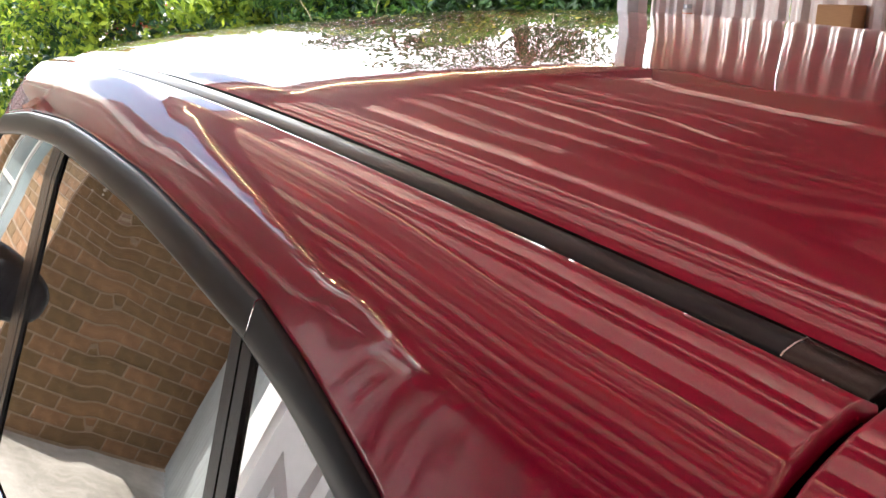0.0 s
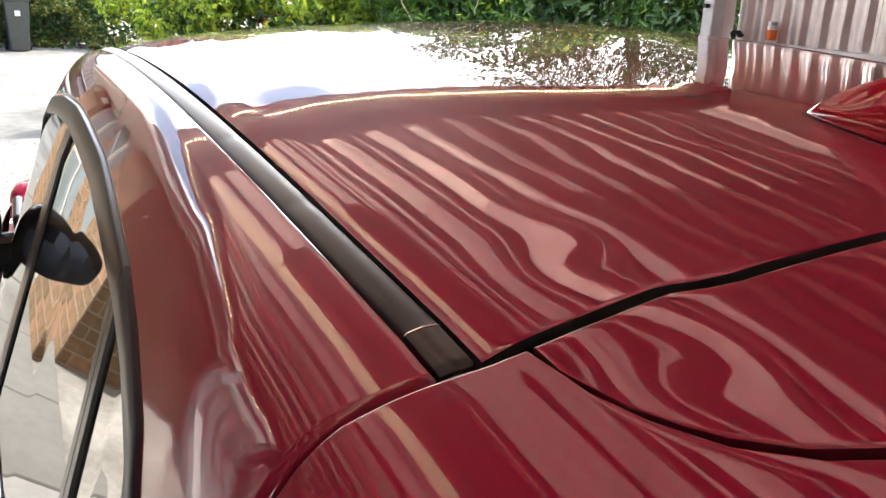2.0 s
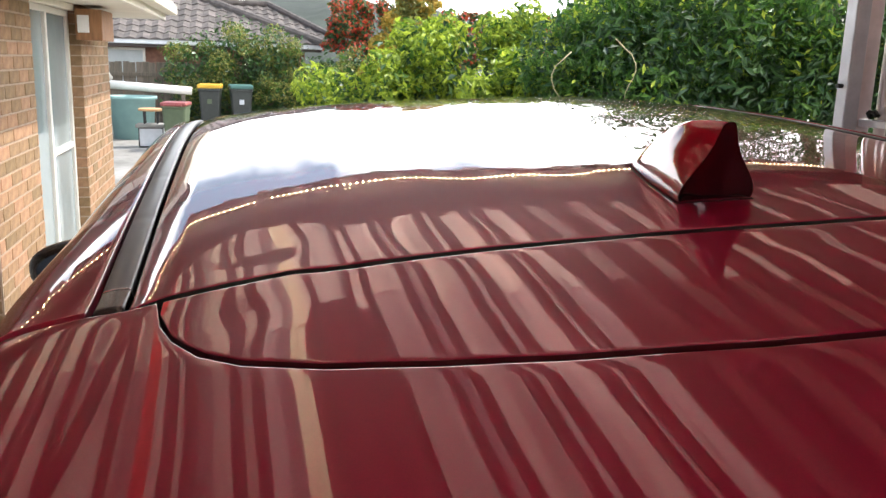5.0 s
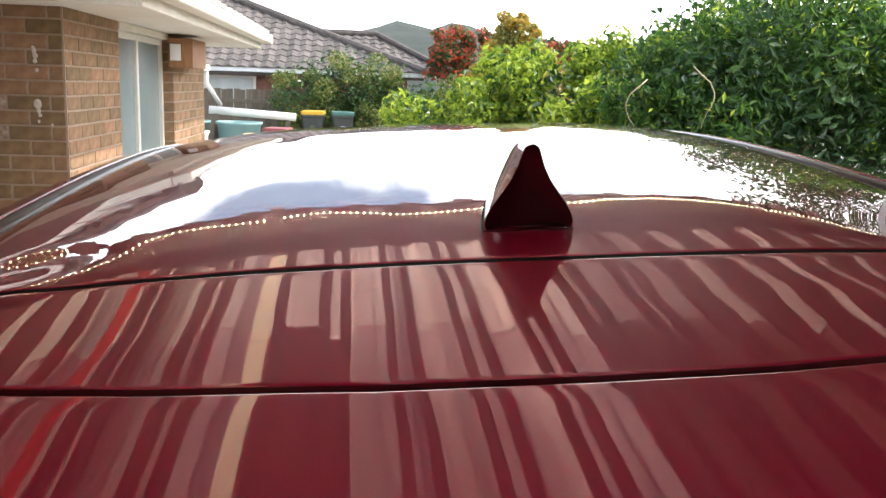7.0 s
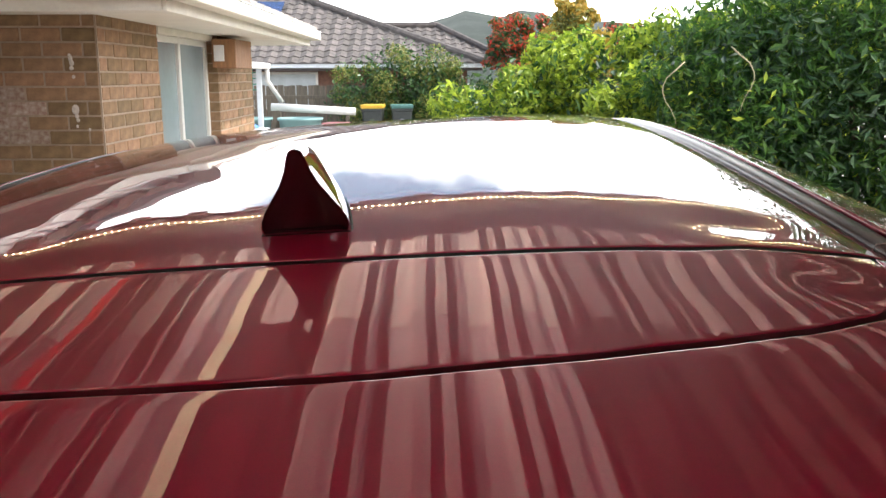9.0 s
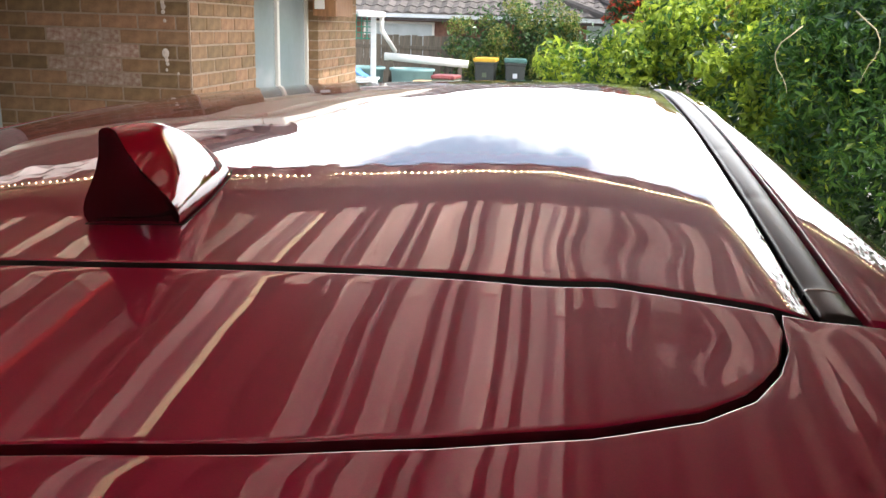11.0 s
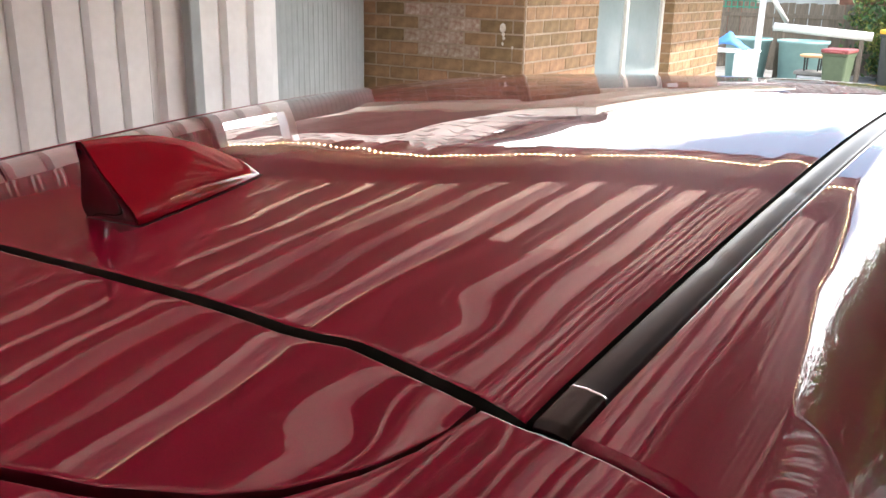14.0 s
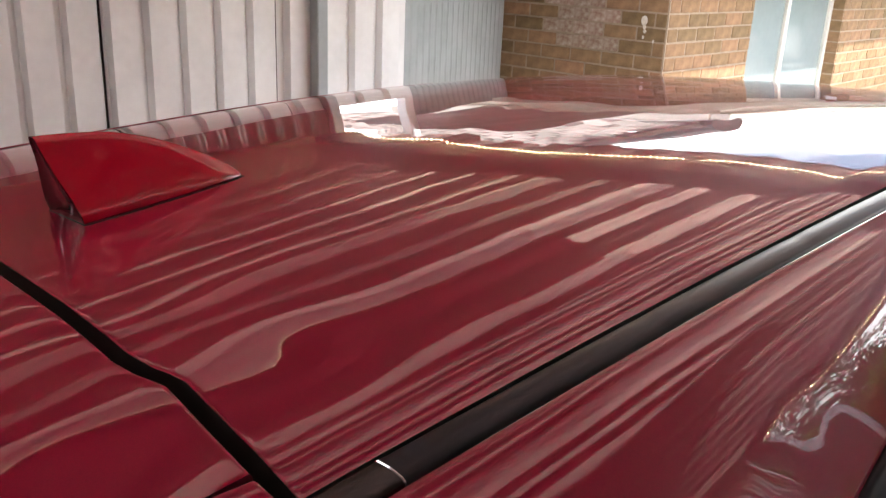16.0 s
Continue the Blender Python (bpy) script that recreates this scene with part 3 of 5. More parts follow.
for x0, x1, y0, y1 in ((EX + 0.001, EX + 0.125, EY - 0.12, 9.85), (-3.8, EX - 0.001, EY - 0.12, EY - 0.001)):
    part("gutter", box(x0, x1, y0, y1, WZ + 0.06, WZ + 0.155, 0.014, seg=2), M["cream"], eave, "white painted quad gutter")
    part("gutter_lip", box(x0, x1 + 0.004, y0 - 0.004, y1, WZ + 0.1555, WZ + 0.164, 0.003), M["white_plastic"], eave)
part("lining", box(-1.80, -1.735, 5.56, 7.12, WZ - 0.05, WZ, 0.004), M["cream"], eave, "cream head trim over the sliding door")

# sliding door
door = empty("door_1", Matrix(), "cream-framed glass sliding door, closed, pale curtain behind", "door", kind="structure")
DX = -1.80
for y in (5.56, 6.22, 7.06):
    part("stile", box(DX - 0.04, DX + 0.01, y, y + 0.055, 0.02, WZ - 0.05, 0.004), M["frame_alu"], door)
part("rail", box(DX - 0.04, DX + 0.008, 5.615, 7.06, WZ - 0.10, WZ - 0.052, 0.004), M["frame_alu"], door)
part("rail", box(DX - 0.04, DX + 0.008, 5.615, 7.06, 0.02, 0.10, 0.004), M["frame_alu"], door)
part("rail", box(DX - 0.038, DX + 0.006, 6.275, 7.06, 0.94, 0.99, 0.004), M["frame_alu"], door)
for y0, y1 in ((5.615, 6.22), (6.275, 7.06)):
    part("pane", box(DX - 0.022, DX - 0.016, y0, y1, 0.09, WZ - 0.09), M["house_glass"], door)
cur = grid([[(DX - 0.10 + 0.02 * math.sin(k * 0.9), 5.6 + k * 0.0365, z) for k in range(41)] for z in (0.05, WZ - 0.06)])
tagged(part("curtain", cur, M["curtain"], None, "", True), "pale grey curtain behind the sliding door", "curtain")

# timber meter box on the far wall corner
mbox = empty("meter_box", pose(-1.70, 7.1, 1.83), "brown timber box fixed under the eaves", "box")
part("case", box(-0.02, 0.19, -0.10, 0.55, 0.0, 0.25, 0.006), M["timber"], mbox)
part("vent_plate", box(0.0, 0.09, -0.115, -0.10, 0.06, 0.20, 0.003), M["white_plastic"], mbox)
for k in range(6):
    part("slat", box(0.008, 0.05, -0.122, -0.115, 0.072 + k * 0.02, 0.082 + k * 0.02, 0.001), M["white_plastic"], mbox)

# ---- neighbour's house, fence, hills ----
nb = empty("neighbour_house", Matrix(), "low brick house with a grey tiled hip roof", "house")
part("wall", box(-13, 1.2, 22.1, 29.0, -0.1, 2.2, 0.0), mat("neighbour_brick", (0.20, 0.095, 0.065), rough=0.85, vary=0.4, scale=9, bump=0.3), nb)
part("fascia", box(-13.5, 1.6, 21.56, 21.6, 1.88, 2.08, 0.004), M["beam"], nb)
part("gutter", box(-13.5, 1.6, 21.44, 21.56, 1.95, 2.08, 0.015), M["post"], nb)
part("soffit", box(-13.5, 1.6, 21.6, 22.1, 1.96, 1.98), M["soffit"], nb)
wn1 = part("window", box(-4.6, -2.72, 22.06, 22.1, 0.9, 1.86, 0.004), M["frame_alu"], nb)
part("pane", box(-4.54, -2.78, 22.04, 22.056, 0.96, 1.80), M["curtain"], wn1)


def tiled_slope(x0, x1, y0, z0, rise, run, hip_l, hip_r, parent, material="tile"):
    """Rows of rounded roof tiles climbing from an eave; hip_l and hip_r draw the ends in as it climbs."""
    verts, faces = [], []
    rows = int(run / 0.33)
    for r in range(rows):
        f0, f1 = r / rows, (r + 1.12) / rows
        xa, xb = x0 + hip_l * run * f0, x1 - hip_r * run * f0
        n = max(1, int((xb - xa) / 0.30))
        for k in range(n):
            u = xa + k * 0.30 + 0.02 * (r % 2)
            b = len(verts)
            for f, lift in ((f0, 0.036), (f1, 0.008)):
                for q in range(5):
                    h = 0.024 * math.cos(q / 4 * 2 * math.pi)
                    verts.append((u + 0.30 * q / 4, y0 + run * f, z0 + rise * f + lift + h))
            for q in range(5):
                verts.append((u + 0.30 * q / 4, y0 + run * f0, z0 + rise * f0 - 0.004))
            for q in range(4):
                faces.append((b + q, b + q + 1, b + q + 6, b + q + 5))
                faces.append((b + 10 + q, b + 11 + q, b + q + 1, b + q))
    me = bpy.data.meshes.new("roof_tiles")
    me.from_pydata(verts, [], faces)
    me.materials.append(M[material])
    ob = new("roof_tiles", me)
    ob.parent = parent
    tagged(ob, "weathered grey roof tiles in rows", kind="stuff")


tiled_slope(-7.0, EX + 0.10, EY - 0.09, WZ + 0.15, 1.4, 3.6, 0.0, 1.0, eave, "tile_pale")
tiled_slope(0.0, 5.8, 0.0, 0.0, 1.4, 3.6, 1.0, 0.0, eave, "tile_pale")
side_tiles = [o for o in eave.children if o.name.startswith("roof_tiles")][-1]
side_tiles.matrix_basis = Matrix.Translation((EX + 0.10, EY - 0.09, WZ + 0.15)) @ Matrix.Rotation(radians(90), 4, "Z")
part("hip_ridge", tube([(EX + 0.10, EY - 0.09, WZ + 0.20), (EX - 3.5, EY + 3.51, WZ + 1.60)], 0.09, 8), M["tile"], eave)
tiled_slope(-13.5, 1.6, 21.4, 2.06, 2.2, 4.8, 0.0, 1.25, nb)
tiled_slope(-3.5, 2.6, 24.4, 2.1, 1.15, 2.7, 0.0, 0.8, nb)
part("ridge", tube([(-4.4, 26.2, 4.36), (-1.4, 23.8, 3.22), (1.6, 21.4, 2.12)], 0.10, 8), M["tile"], nb)
part("ridge", tube([(-2.4, 27.1, 3.32), (0.45, 27.1, 3.32), (2.6, 24.4, 2.16)], 0.10, 8), M["tile"], nb)
part("solar_panel", box(-5.6, -3.2, 0, 1.2, 0, 0.03), M["solar"], nb).matrix_basis = pose(-0.8, 24.0, 3.36, 24.6)

fence = empty("fence", Matrix(), "weathered grey timber paling fence", "fence")
pal = mesh_of("paling", box(-0.072, 0.072, -0.008, 0.008, 0, 1.5, 0.003), M["fence"])
for k in range(60):
    ob = new("paling", pal)
    ob.parent = fence
    ob.matrix_basis = pose(-7.6 + 0.148 * k, 20.6 + 0.012 * (k % 2), 0.03 + 0.012 * math.sin(k * 2.1), 0, 0.4 * math.sin(k * 3.7), 0)
for z in (0.35, 1.20):
    part("fence_rail", box(-7.7, 1.3, 20.56, 20.59, z, z + 0.09, 0.004), M["fence"], fence)

rows = []
for r, h in ((180, 0.0), (230, 0.55), (300, 1.0), (380, 0.8)):
    row = []
    for k in range(161):
        az = radians(-95 + k * 190 / 160)
        top = 13 + 9 * math.sin(az * 2.3 + 0.6) + 7 * noise.noise(Vector((k * 0.09, 3.1, r * 0.01))) + 2.6 * noise.noise(Vector((k * 0.9, 7.7, r * 0.1)))
        row.append((r * math.sin(az), r * math.cos(az), -1 + h * max(top, 4)))
    rows.append(row)
tagged(part("backdrop_hills", grid(rows), M["hill"], None, "", True), "distant scrub-covered hills", "hills", kind="structure")


# ---- the car ----
CAR = Matrix.Translation((0.0625, 0.0, 1.579)) @ Matrix.Rotation(radians(-1.15), 4, "Z") @ Matrix.Rotation(radians(-3.36), 4, "Y")   # it leans a little on the sloping slab
car = empty("car", CAR, "deep red metallic hatchback with black roof strips, parked under the carport", "car")
XR = 0.5455


def crest(y):
    return 0.08 * y - 0.02 * y * y - (0.011 * y ** 3 if y > 0 else 0.0)


def wobble(x, y):
    w = 0.0011 * noise.noise(Vector((x * 3.3, y * 2.6, 1.7))) + 0.00024 * noise.noise(Vector((x * 11, y * 8, 4.2))) + 0.00007 * noise.noise(Vector((x * 27, y * 19, 8.8)))
    s = abs(x)
    # pressed hollows beside the panel corners
    w -= 0.0016 * math.exp(-((s - 0.43) / 0.045) ** 2 - ((y - 0.035) / 0.05) ** 2)
    w -= 0.0014 * math.exp(-((s - 0.455) / 0.035) ** 2 - ((y + 0.125) / 0.045) ** 2)
    w += 0.0008 * math.exp(-((s - 0.34) / 0.05) ** 2 - ((y + 0.02) / 0.06) ** 2)
    return w


# the shoulder: a nearly flat shelf beside the strip, a crisp crease, then a roll that steepens to the glass
CREASE_SHIFT = [(-0.06, 0.026), (0.09, 0.024), (0.19, 0.0156), (0.29, 0.006), (0.45, 0.0), (0.6, -0.006), (0.75, -0.012)]
STEP = 0.001
drop_tables = {}


def crease_at(y):
    return 0.062 + curve_at(CREASE_SHIFT, y)


def drop_table(y):
    """Drop below the crest at each millimetre outside the strip, at this station of the car."""
    key = round(min(max(y, -0.06), 0.76), 3)
    if key not in drop_tables:
        c = crease_at(key)
        slope = [(c, 0.40), (c + 0.029, 0.96), (c + 0.050, 1.36), (max(0.141, c + 0.058), 1.8), (0.160, 2.6)]
        d, out = 0.06 * c + 1.06 * c * c, [(c, 0.06 * c + 1.06 * c * c)]
        while out[-1][0] < 0.165:
            d += STEP * curve_at(slope, out[-1][0] + STEP / 2)
            out.append((out[-1][0] + STEP, d))
        drop_tables[key] = (c, out)
    return drop_tables[key]


def side_drop(s, y):
    """How far the skin lies below the crest, s outside the roof strip."""
    c, tab = drop_table(y)
    if s < c:
        return 0.06 * s + 1.06 * s * s
    k = (s - c) / STEP
    i = int(k)
    if i >= len(tab) - 1:
        return tab[-1][1] + 2.6 * (s - tab[-1][0])
    return tab[i][1] + (tab[i + 1][1] - tab[i][1]) * (k - i)


def top_z(x, y):
    """Height of the outer skin over the car's origin."""
    s = abs(x)
    if s < XR:
        d = max(0.0, s - XR + 0.036)
        roll = (0.05 * d + 2.6 * d * d) if y > -0.05 else 0.0
        return crest(y) + 0.028 * (1 - (s / XR) ** 3.5) + wobble(x, y) - roll
    s -= XR
    return crest(y) - side_drop(s, y) + wobble(x, y) * 0.5


def gap_front(x):
    """Rear edge of the roof panel: a straight run with a soft step near each side."""
    s = abs(x)
    return curve_at([(0, -0.046), (0.26, -0.05), (0.36, -0.054), (0.385, -0.051), (0.41, -0.044), (0.47, -0.049), (0.52, -0.052), (0.6, -0.052), (0.66, -0.057), (0.9, -0.09)], s)


def gap_rear(x):
    """Front edge of the tailgate behind the spoiler insert."""
    return curve_at([(0, -0.287), (0.12, -0.284), (0.25, -0.270), (0.33, -0.254), (0.40, -0.232), (0.45, -0.205), (0.48, -0.176), (0.50, -0.140), (0.512, -0.105), (0.518, -0.06)], abs(x))


def skin(xs, y_lo, y_hi, n, lip=0.03):
    """A panel of the outer skin between two edges, with its folded rim standing down into the gap."""
    rows = []
    for x in xs:
        a, b = y_lo(x), y_hi(x)
        row = [(x, a, top_z(x, a) - 0.0009), (x, a + 0.0004, top_z(x, a) - 0.0003)]
        ys_ = [a + 0.0014] + [a + 0.0042 + (b - a - 0.0084) * k / n for k in range(n + 1)] 
        row += [(x, y, top_z(x, y)) for y in ys_]
        row += [(x, b - 0.0026, top_z(x, b) - 0.0003), (x, b - 0.0014, top_z(x, b) - 0.0009), (x, b - 0.0005, top_z(x, b) - 0.0018), (x, b, top_z(x, b) - 0.003)]
        rows.append(row)
    bm = grid(rows)
    rim = [r[0] for r in rows] + rows[-1] + [r[-1] for r in rows][::-1] + rows[0][::-1]
    top = [bm.verts.new(p) for p in rim]
    low = [bm.verts.new((p[0], p[1], p[2] - lip)) for p in rim]
    # rim faces take a second, dark material: the gap's shade put into colour
    for i in range(len(rim) - 1):
        if (top[i].co - top[i + 1].co).length > 1e-6:
            bm.faces.new((top[i], low[i], low[i + 1], top[i + 1])).material_index = 1
    return bm


def span(a, b, n):
    return [a + (b - a) * k / n for k in range(n + 1)]


ROOF_FRONT = 1.62
# the roof's painted rim is drawn in black rubber for the gap's shade
roof = part("roof_panel", skin(span(-XR + 0.003, -XR + 0.038, 14) + span(-XR + 0.045, XR - 0.045, 70) + span(XR - 0.038, XR - 0.003, 14), lambda x: gap_front(x) + 0.0055, lambda x: ROOF_FRONT + 0.10 * (1 - (x / XR) ** 2), 90), [M["paint"], M["rubber"]], car, "glossy deep red roof panel", True)
insert_x = span(-0.514, 0.514, 80)
part("spoiler_insert", skin(insert_x, lambda x: gap_rear(x) + 0.004, lambda x: gap_front(x) - 0.0045, 20), [M["paint"], M["gap_shade"]], car, "red spoiler insert panel", True)


def tail_z(x, y):
    z = top_z(x, y)
    if y < -0.62:
        z -= 8.0 * (y + 0.62) ** 2
    return z


SHOULDER = [0.6265, 0.629, 0.6315, 0.633, 0.6345, 0.637, 0.641]
tail_x = span(-0.80, -0.646, 30) + [-x for x in SHOULDER[::-1]] + span(-0.622, -0.522, 10) + [-0.5195, -0.516, -0.512, -0.506, -0.5, -0.49, -0.48, -0.465, -0.45] + span(-0.43, 0.43, 50) + [0.45, 0.465, 0.48, 0.49, 0.5, 0.506, 0.512, 0.516, 0.5195] + span(0.522, 0.622, 10) + SHOULDER + span(0.646, 0.80, 30)


def tail_front(x):
    return gap_rear(x) - 0.004 if abs(x) < 0.5185 else gap_front(x) - 0.0045


rows, edge = [], []
for x in tail_x:
    a, b = -0.76, tail_front(x)
    rows.append([(x, a + 0.05, tail_z(x, a) - 0.05)] + [(x, a + (b - 0.004 - a) * k / 30, tail_z(x, a + (b - 0.004 - a) * k / 30)) for k in range(31)]
                + [(x, b - 0.0026, tail_z(x, b) - 0.0003), (x, b - 0.0014, tail_z(x, b) - 0.0009), (x, b - 0.0005, tail_z(x, b) - 0.0018), (x, b, tail_z(x, b) - 0.003)])
bm = grid(rows)
top = [bm.verts.new(r[-1]) for r in rows]
low = [bm.verts.new((r[-1][0], r[-1][1], r[-1][2] - 0.03)) for r in rows]
# tailgate rim likewise darkened for the shade in the gap
for i in range(len(top) - 1):
    bm.faces.new((top[i], low[i], low[i + 1], top[i + 1])).material_index = 1
part("tailgate", bm, [M["paint"], M["gap_shade"]], car, "red tailgate top with spoiler", True)
# dark seals in the gaps
seal = bmesh.new()
for x0, x1, f in ((-0.70, 0.70, gap_front), (-0.52, 0.52, gap_rear)):
    xs = span(x0, x1, 120)
    va = [(x, f(x) - 0.02, top_z(x, f(x)) - 0.026) for x in xs]
    vb = [(x, f(x) + 0.02, top_z(x, f(x)) - 0.026) for x in xs]
    a, b = [seal.verts.new(p) for p in va], [seal.verts.new(p) for p in vb]
    for i in range(len(a) - 1):
        seal.faces.new((a[i], a[i + 1], b[i + 1], b[i]))
part("gap_seal", seal, M["dark"], car)

# black roof strips in their ditches, with smooth end caps
for side in (-1, 1):
    rows, cap, ditch = [], [], []
    for k in range(261):
        y = -0.047 + (ROOF_FRONT + 0.02 + 0.047) * k / 260
        z, w = crest(y) - 0.004, XR + 0.003 * min(max(y, 0), 1.0)
        sec = [(w + 0.0005, z - 0.006), (w + 0.002, z + 0.0010), (w + 0.004, z + 0.0022), (w + 0.014, z + 0.0022), (w + 0.024, z + 0.0002), (w + 0.0262, z - 0.0016), (w + 0.0275, z - 0.009)]
        dent = 0.0005 * (math.exp(-((y - 0.247) / 0.014) ** 2) + math.exp(-((y - 0.486) / 0.016) ** 2))
        row = [(side * x, y, zz - dent) for x, zz in sec]
        (cap if y < 0.0 else rows).append(row)
        ditch.append([(side * (w - 0.006), y, z - 0.009), (side * (w + 0.034), y, z - 0.014)])
    first = [(x, 0.0005, z) for x, _, z in rows[0]]
    part("roof_strip", grid([first] + rows), M["black_trim"], car, "satin black roof ditch strip", True)
    last = [(x, -0.0005, z + 0.0004) for x, _, z in cap[-1]]
    tip = [(x, cap[0][0][1] - 0.001, z - 0.006) for x, _, z in cap[0]]
    part("strip_end_cap", grid([tip] + [[(x, y, z + 0.0004) for x, y, z in r] for r in cap] + [last]), M["black_gloss"], car, "gloss black end cap", True)
    joint = [(x, 0.0001, z + 0.0006) for x, _, z in cap[-1][1:6]]
    part("joint_clip", tube(joint, 0.0007, 5), M["chrome"], car, "thin bright joint at the strip's end cap")
    part("ditch", grid(ditch), M["dark"], car)

# cant rail and pillar skin beside each strip, down to the window trim
TRIM = [(-0.05, 0.52), (0.0, 0.42), (0.05, 0.27), (0.10, 0.185), (0.174, 0.136), (0.234, 0.122), (0.31, 0.107), (0.40, 0.0935), (0.575, 0.084), (0.78, 0.076), (1.0, 0.071), (1.15, 0.069), (1.4, 0.078), (1.6, 0.095), (1.8, 0.20), (2.0, 0.42)]


def drop_out(d, y=0.5):
    """Sideways reach of the skin where it lies d below the crest."""
    c, tab = drop_table(y)
    if d < tab[0][1]:
        return XR + c * max(0.0, d / tab[0][1])
    if d >= tab[-1][1]:
        return XR + tab[-1][0] + (d - tab[-1][1]) / 2.6
    return XR + curve_at([(e, q) for q, e in tab], d)


def crest2(y):
    return crest(y) if y < ROOF_FRONT else crest(ROOF_FRONT) - 0.42 * (y - ROOF_FRONT) - 0.12 * (y - ROOF_FRONT) ** 2


def side_point(y, d):
    return drop_out(d, y), y, crest2(y) - d


ys = span(-0.055, 0.2, 28) + span(0.215, 1.7, 70) + span(1.72, 2.05, 12)
for side in (-1, 1):
    rows = []
    for y in ys:
        d1 = curve_at(TRIM, y)
        row = []
        s0 = 0.0315 + 0.003 * min(max(y, 0), 1)
        s1 = drop_out(d1, y) - XR
        yy = max(y, gap_front(XR + s0) + 0.0045)
        lip_z = crest2(yy) - side_drop(s0, yy)
        row += [(side * (XR + s0 - 0.002), y, lip_z - 0.009), (side * (XR + s0 - 0.0012), y, lip_z - 0.0018), (side * (XR + s0 - 0.0005), y, lip_z - 0.0005)]
        cy = crease_at(y)
        for s in span(s0, cy - 0.005, 9) + [cy - 0.0025, cy - 0.001, cy + 0.0005, cy + 0.002, cy + 0.004] + span(cy + 0.007, s1, 34):
            ye = max(y, gap_front(XR + s) + 0.0045)
            row.append((side * (XR + s), ye, crest2(ye) - side_drop(s, ye) + 0.5 * wobble(XR + s, ye)))
        row.append((row[-1][0] - side * 0.004, row[-1][1], row[-1][2] - 0.008))
        rows.append(row)
    rows.insert(0, [(x, y - 0.0015, z - 0.012) for x, y, z in rows[0]])
    part("side_skin", grid(rows), M["paint"], car, "red cant rail and rear pillar", True)

    # black window surround following the skin's lower edge, in lengths
    for y0, y1 in ((0.012, 0.3975), (0.3985, 1.1205), (1.1215, 2.02)):
        rows = []
        for y in span(y0, y1, 36):
            d = curve_at(TRIM, y)
            # step along the edge's normal so the band keeps its width where the line dives
            slope = (curve_at(TRIM, y + 0.01) - curve_at(TRIM, y - 0.01)) / 0.02
            row = []
            for w, lift in ((0.003, -0.006), (0.0035, 0.002), (0.006, 0.0035), (0.036, 0.0034), (0.040, 0.001), (0.0405, -0.008)):
                p = side_point(y, d + w / max(0.35, math.cos(math.atan(slope))) * 0.95)
                row.append((side * (p[0] + lift), p[1], p[2] + lift * 0.35))
            rows.append(row)
        part("window_trim", grid(rows), M["black_trim"], car, "matt black window surround", True)

    # side glass, in three panes parted by black posts
    BELT = 0.56
    cuts = ((-0.02, 0.404, "quarter_glass"), (0.406, 1.119, "rear_door_glass"), (1.121, 2.0, "front_door_glass"))
    for y0, y1, nm in cuts:
        rows = []
        for y in span(y0, y1, 30):
            d1 = curve_at(TRIM, y) + 0.034
            lo = max(BELT, d1 + 0.01)
            rows.append([(side * (side_point(y, d1 + (lo - d1) * k / 10)[0] - 0.003), y, side_point(y, d1 + (lo - d1) * k / 10)[2]) for k in range(11)])
        part(nm, grid(rows), M["tint_glass"], car, "dark tinted side glass", True)
    for y0, y1, lean in ((0.383, 0.427, -0.007), (1.085, 1.155, 0.0)):
        rows = []
        for k in range(11):
            d1 = curve_at(TRIM, y0) + 0.030
            d = d1 + (BELT - d1) * k / 10
            sh = lean * k
            rows.append([(side * (side_point(y0, d)[0] + o), yy + sh, side_point(y0, d)[2]) for yy, o in ((y0, -0.004), (y0 + 0.001, 0.0015), (y0 + 0.020, 0.0015), (y0 + 0.021, -0.003), (y0 + 0.023, -0.003), (y0 + 0.024, 0.0015), (y1 - 0.001, 0.0015), (y1, -0.004))])
        part("pillar_trim", grid(rows), M["black_gloss"], car, "gloss black door pillar")
    # bright belt line and the doors below it
    rows = [[(side * (drop_out(BELT) + o), y, crest2(min(y, 1.6)) * 0 - BELT + 0.02 + h) for o, h in ((-0.006, 0.012), (0.006, 0.012), (0.009, 0.0), (0.004, -0.012), (-0.006, -0.012))] for y in span(-0.1, 2.0, 20)]
    part("belt_moulding", grid(rows), M["chrome"], car, "bright belt moulding", True)
    rows = []
    for y in span(-0.80, 3.2, 60):
        bulge = 1 - ((y - 1.2) / 2.6) ** 2 * 0.35
        tuck = 0.10 * max(0.0, (y - 2.3) / 0.9) ** 2 + 0.05 * max(0.0, (-0.3 - y) / 0.5) ** 2
        rows.append([(side * (drop_out(BELT) + o * bulge - tuck), y, -BELT - 0.005 - h - 0.06 * max(0.0, (y - 2.2) / 1.0)) for o, h in ((-0.01, -0.02), (0.012, 0.0), (0.045, 0.08), (0.062, 0.2), (0.055, 0.34), (0.065, 0.48), (0.05, 0.62), (0.03, 0.70))])
    part("door_skin", grid(rows), M["paint"], car, "red door and wing panels", True)
    rows = [[(side * (drop_out(BELT) + o), y, -1.24 - h) for o, h in ((0.04, -0.03), (0.068, 0.0), (0.06, 0.10), (0.02, 0.14))] for y in span(-0.55, 3.1, 20)]
    part("sill_cladding", grid(rows), M["black_trim"], car, "black plastic sill cladding", True)

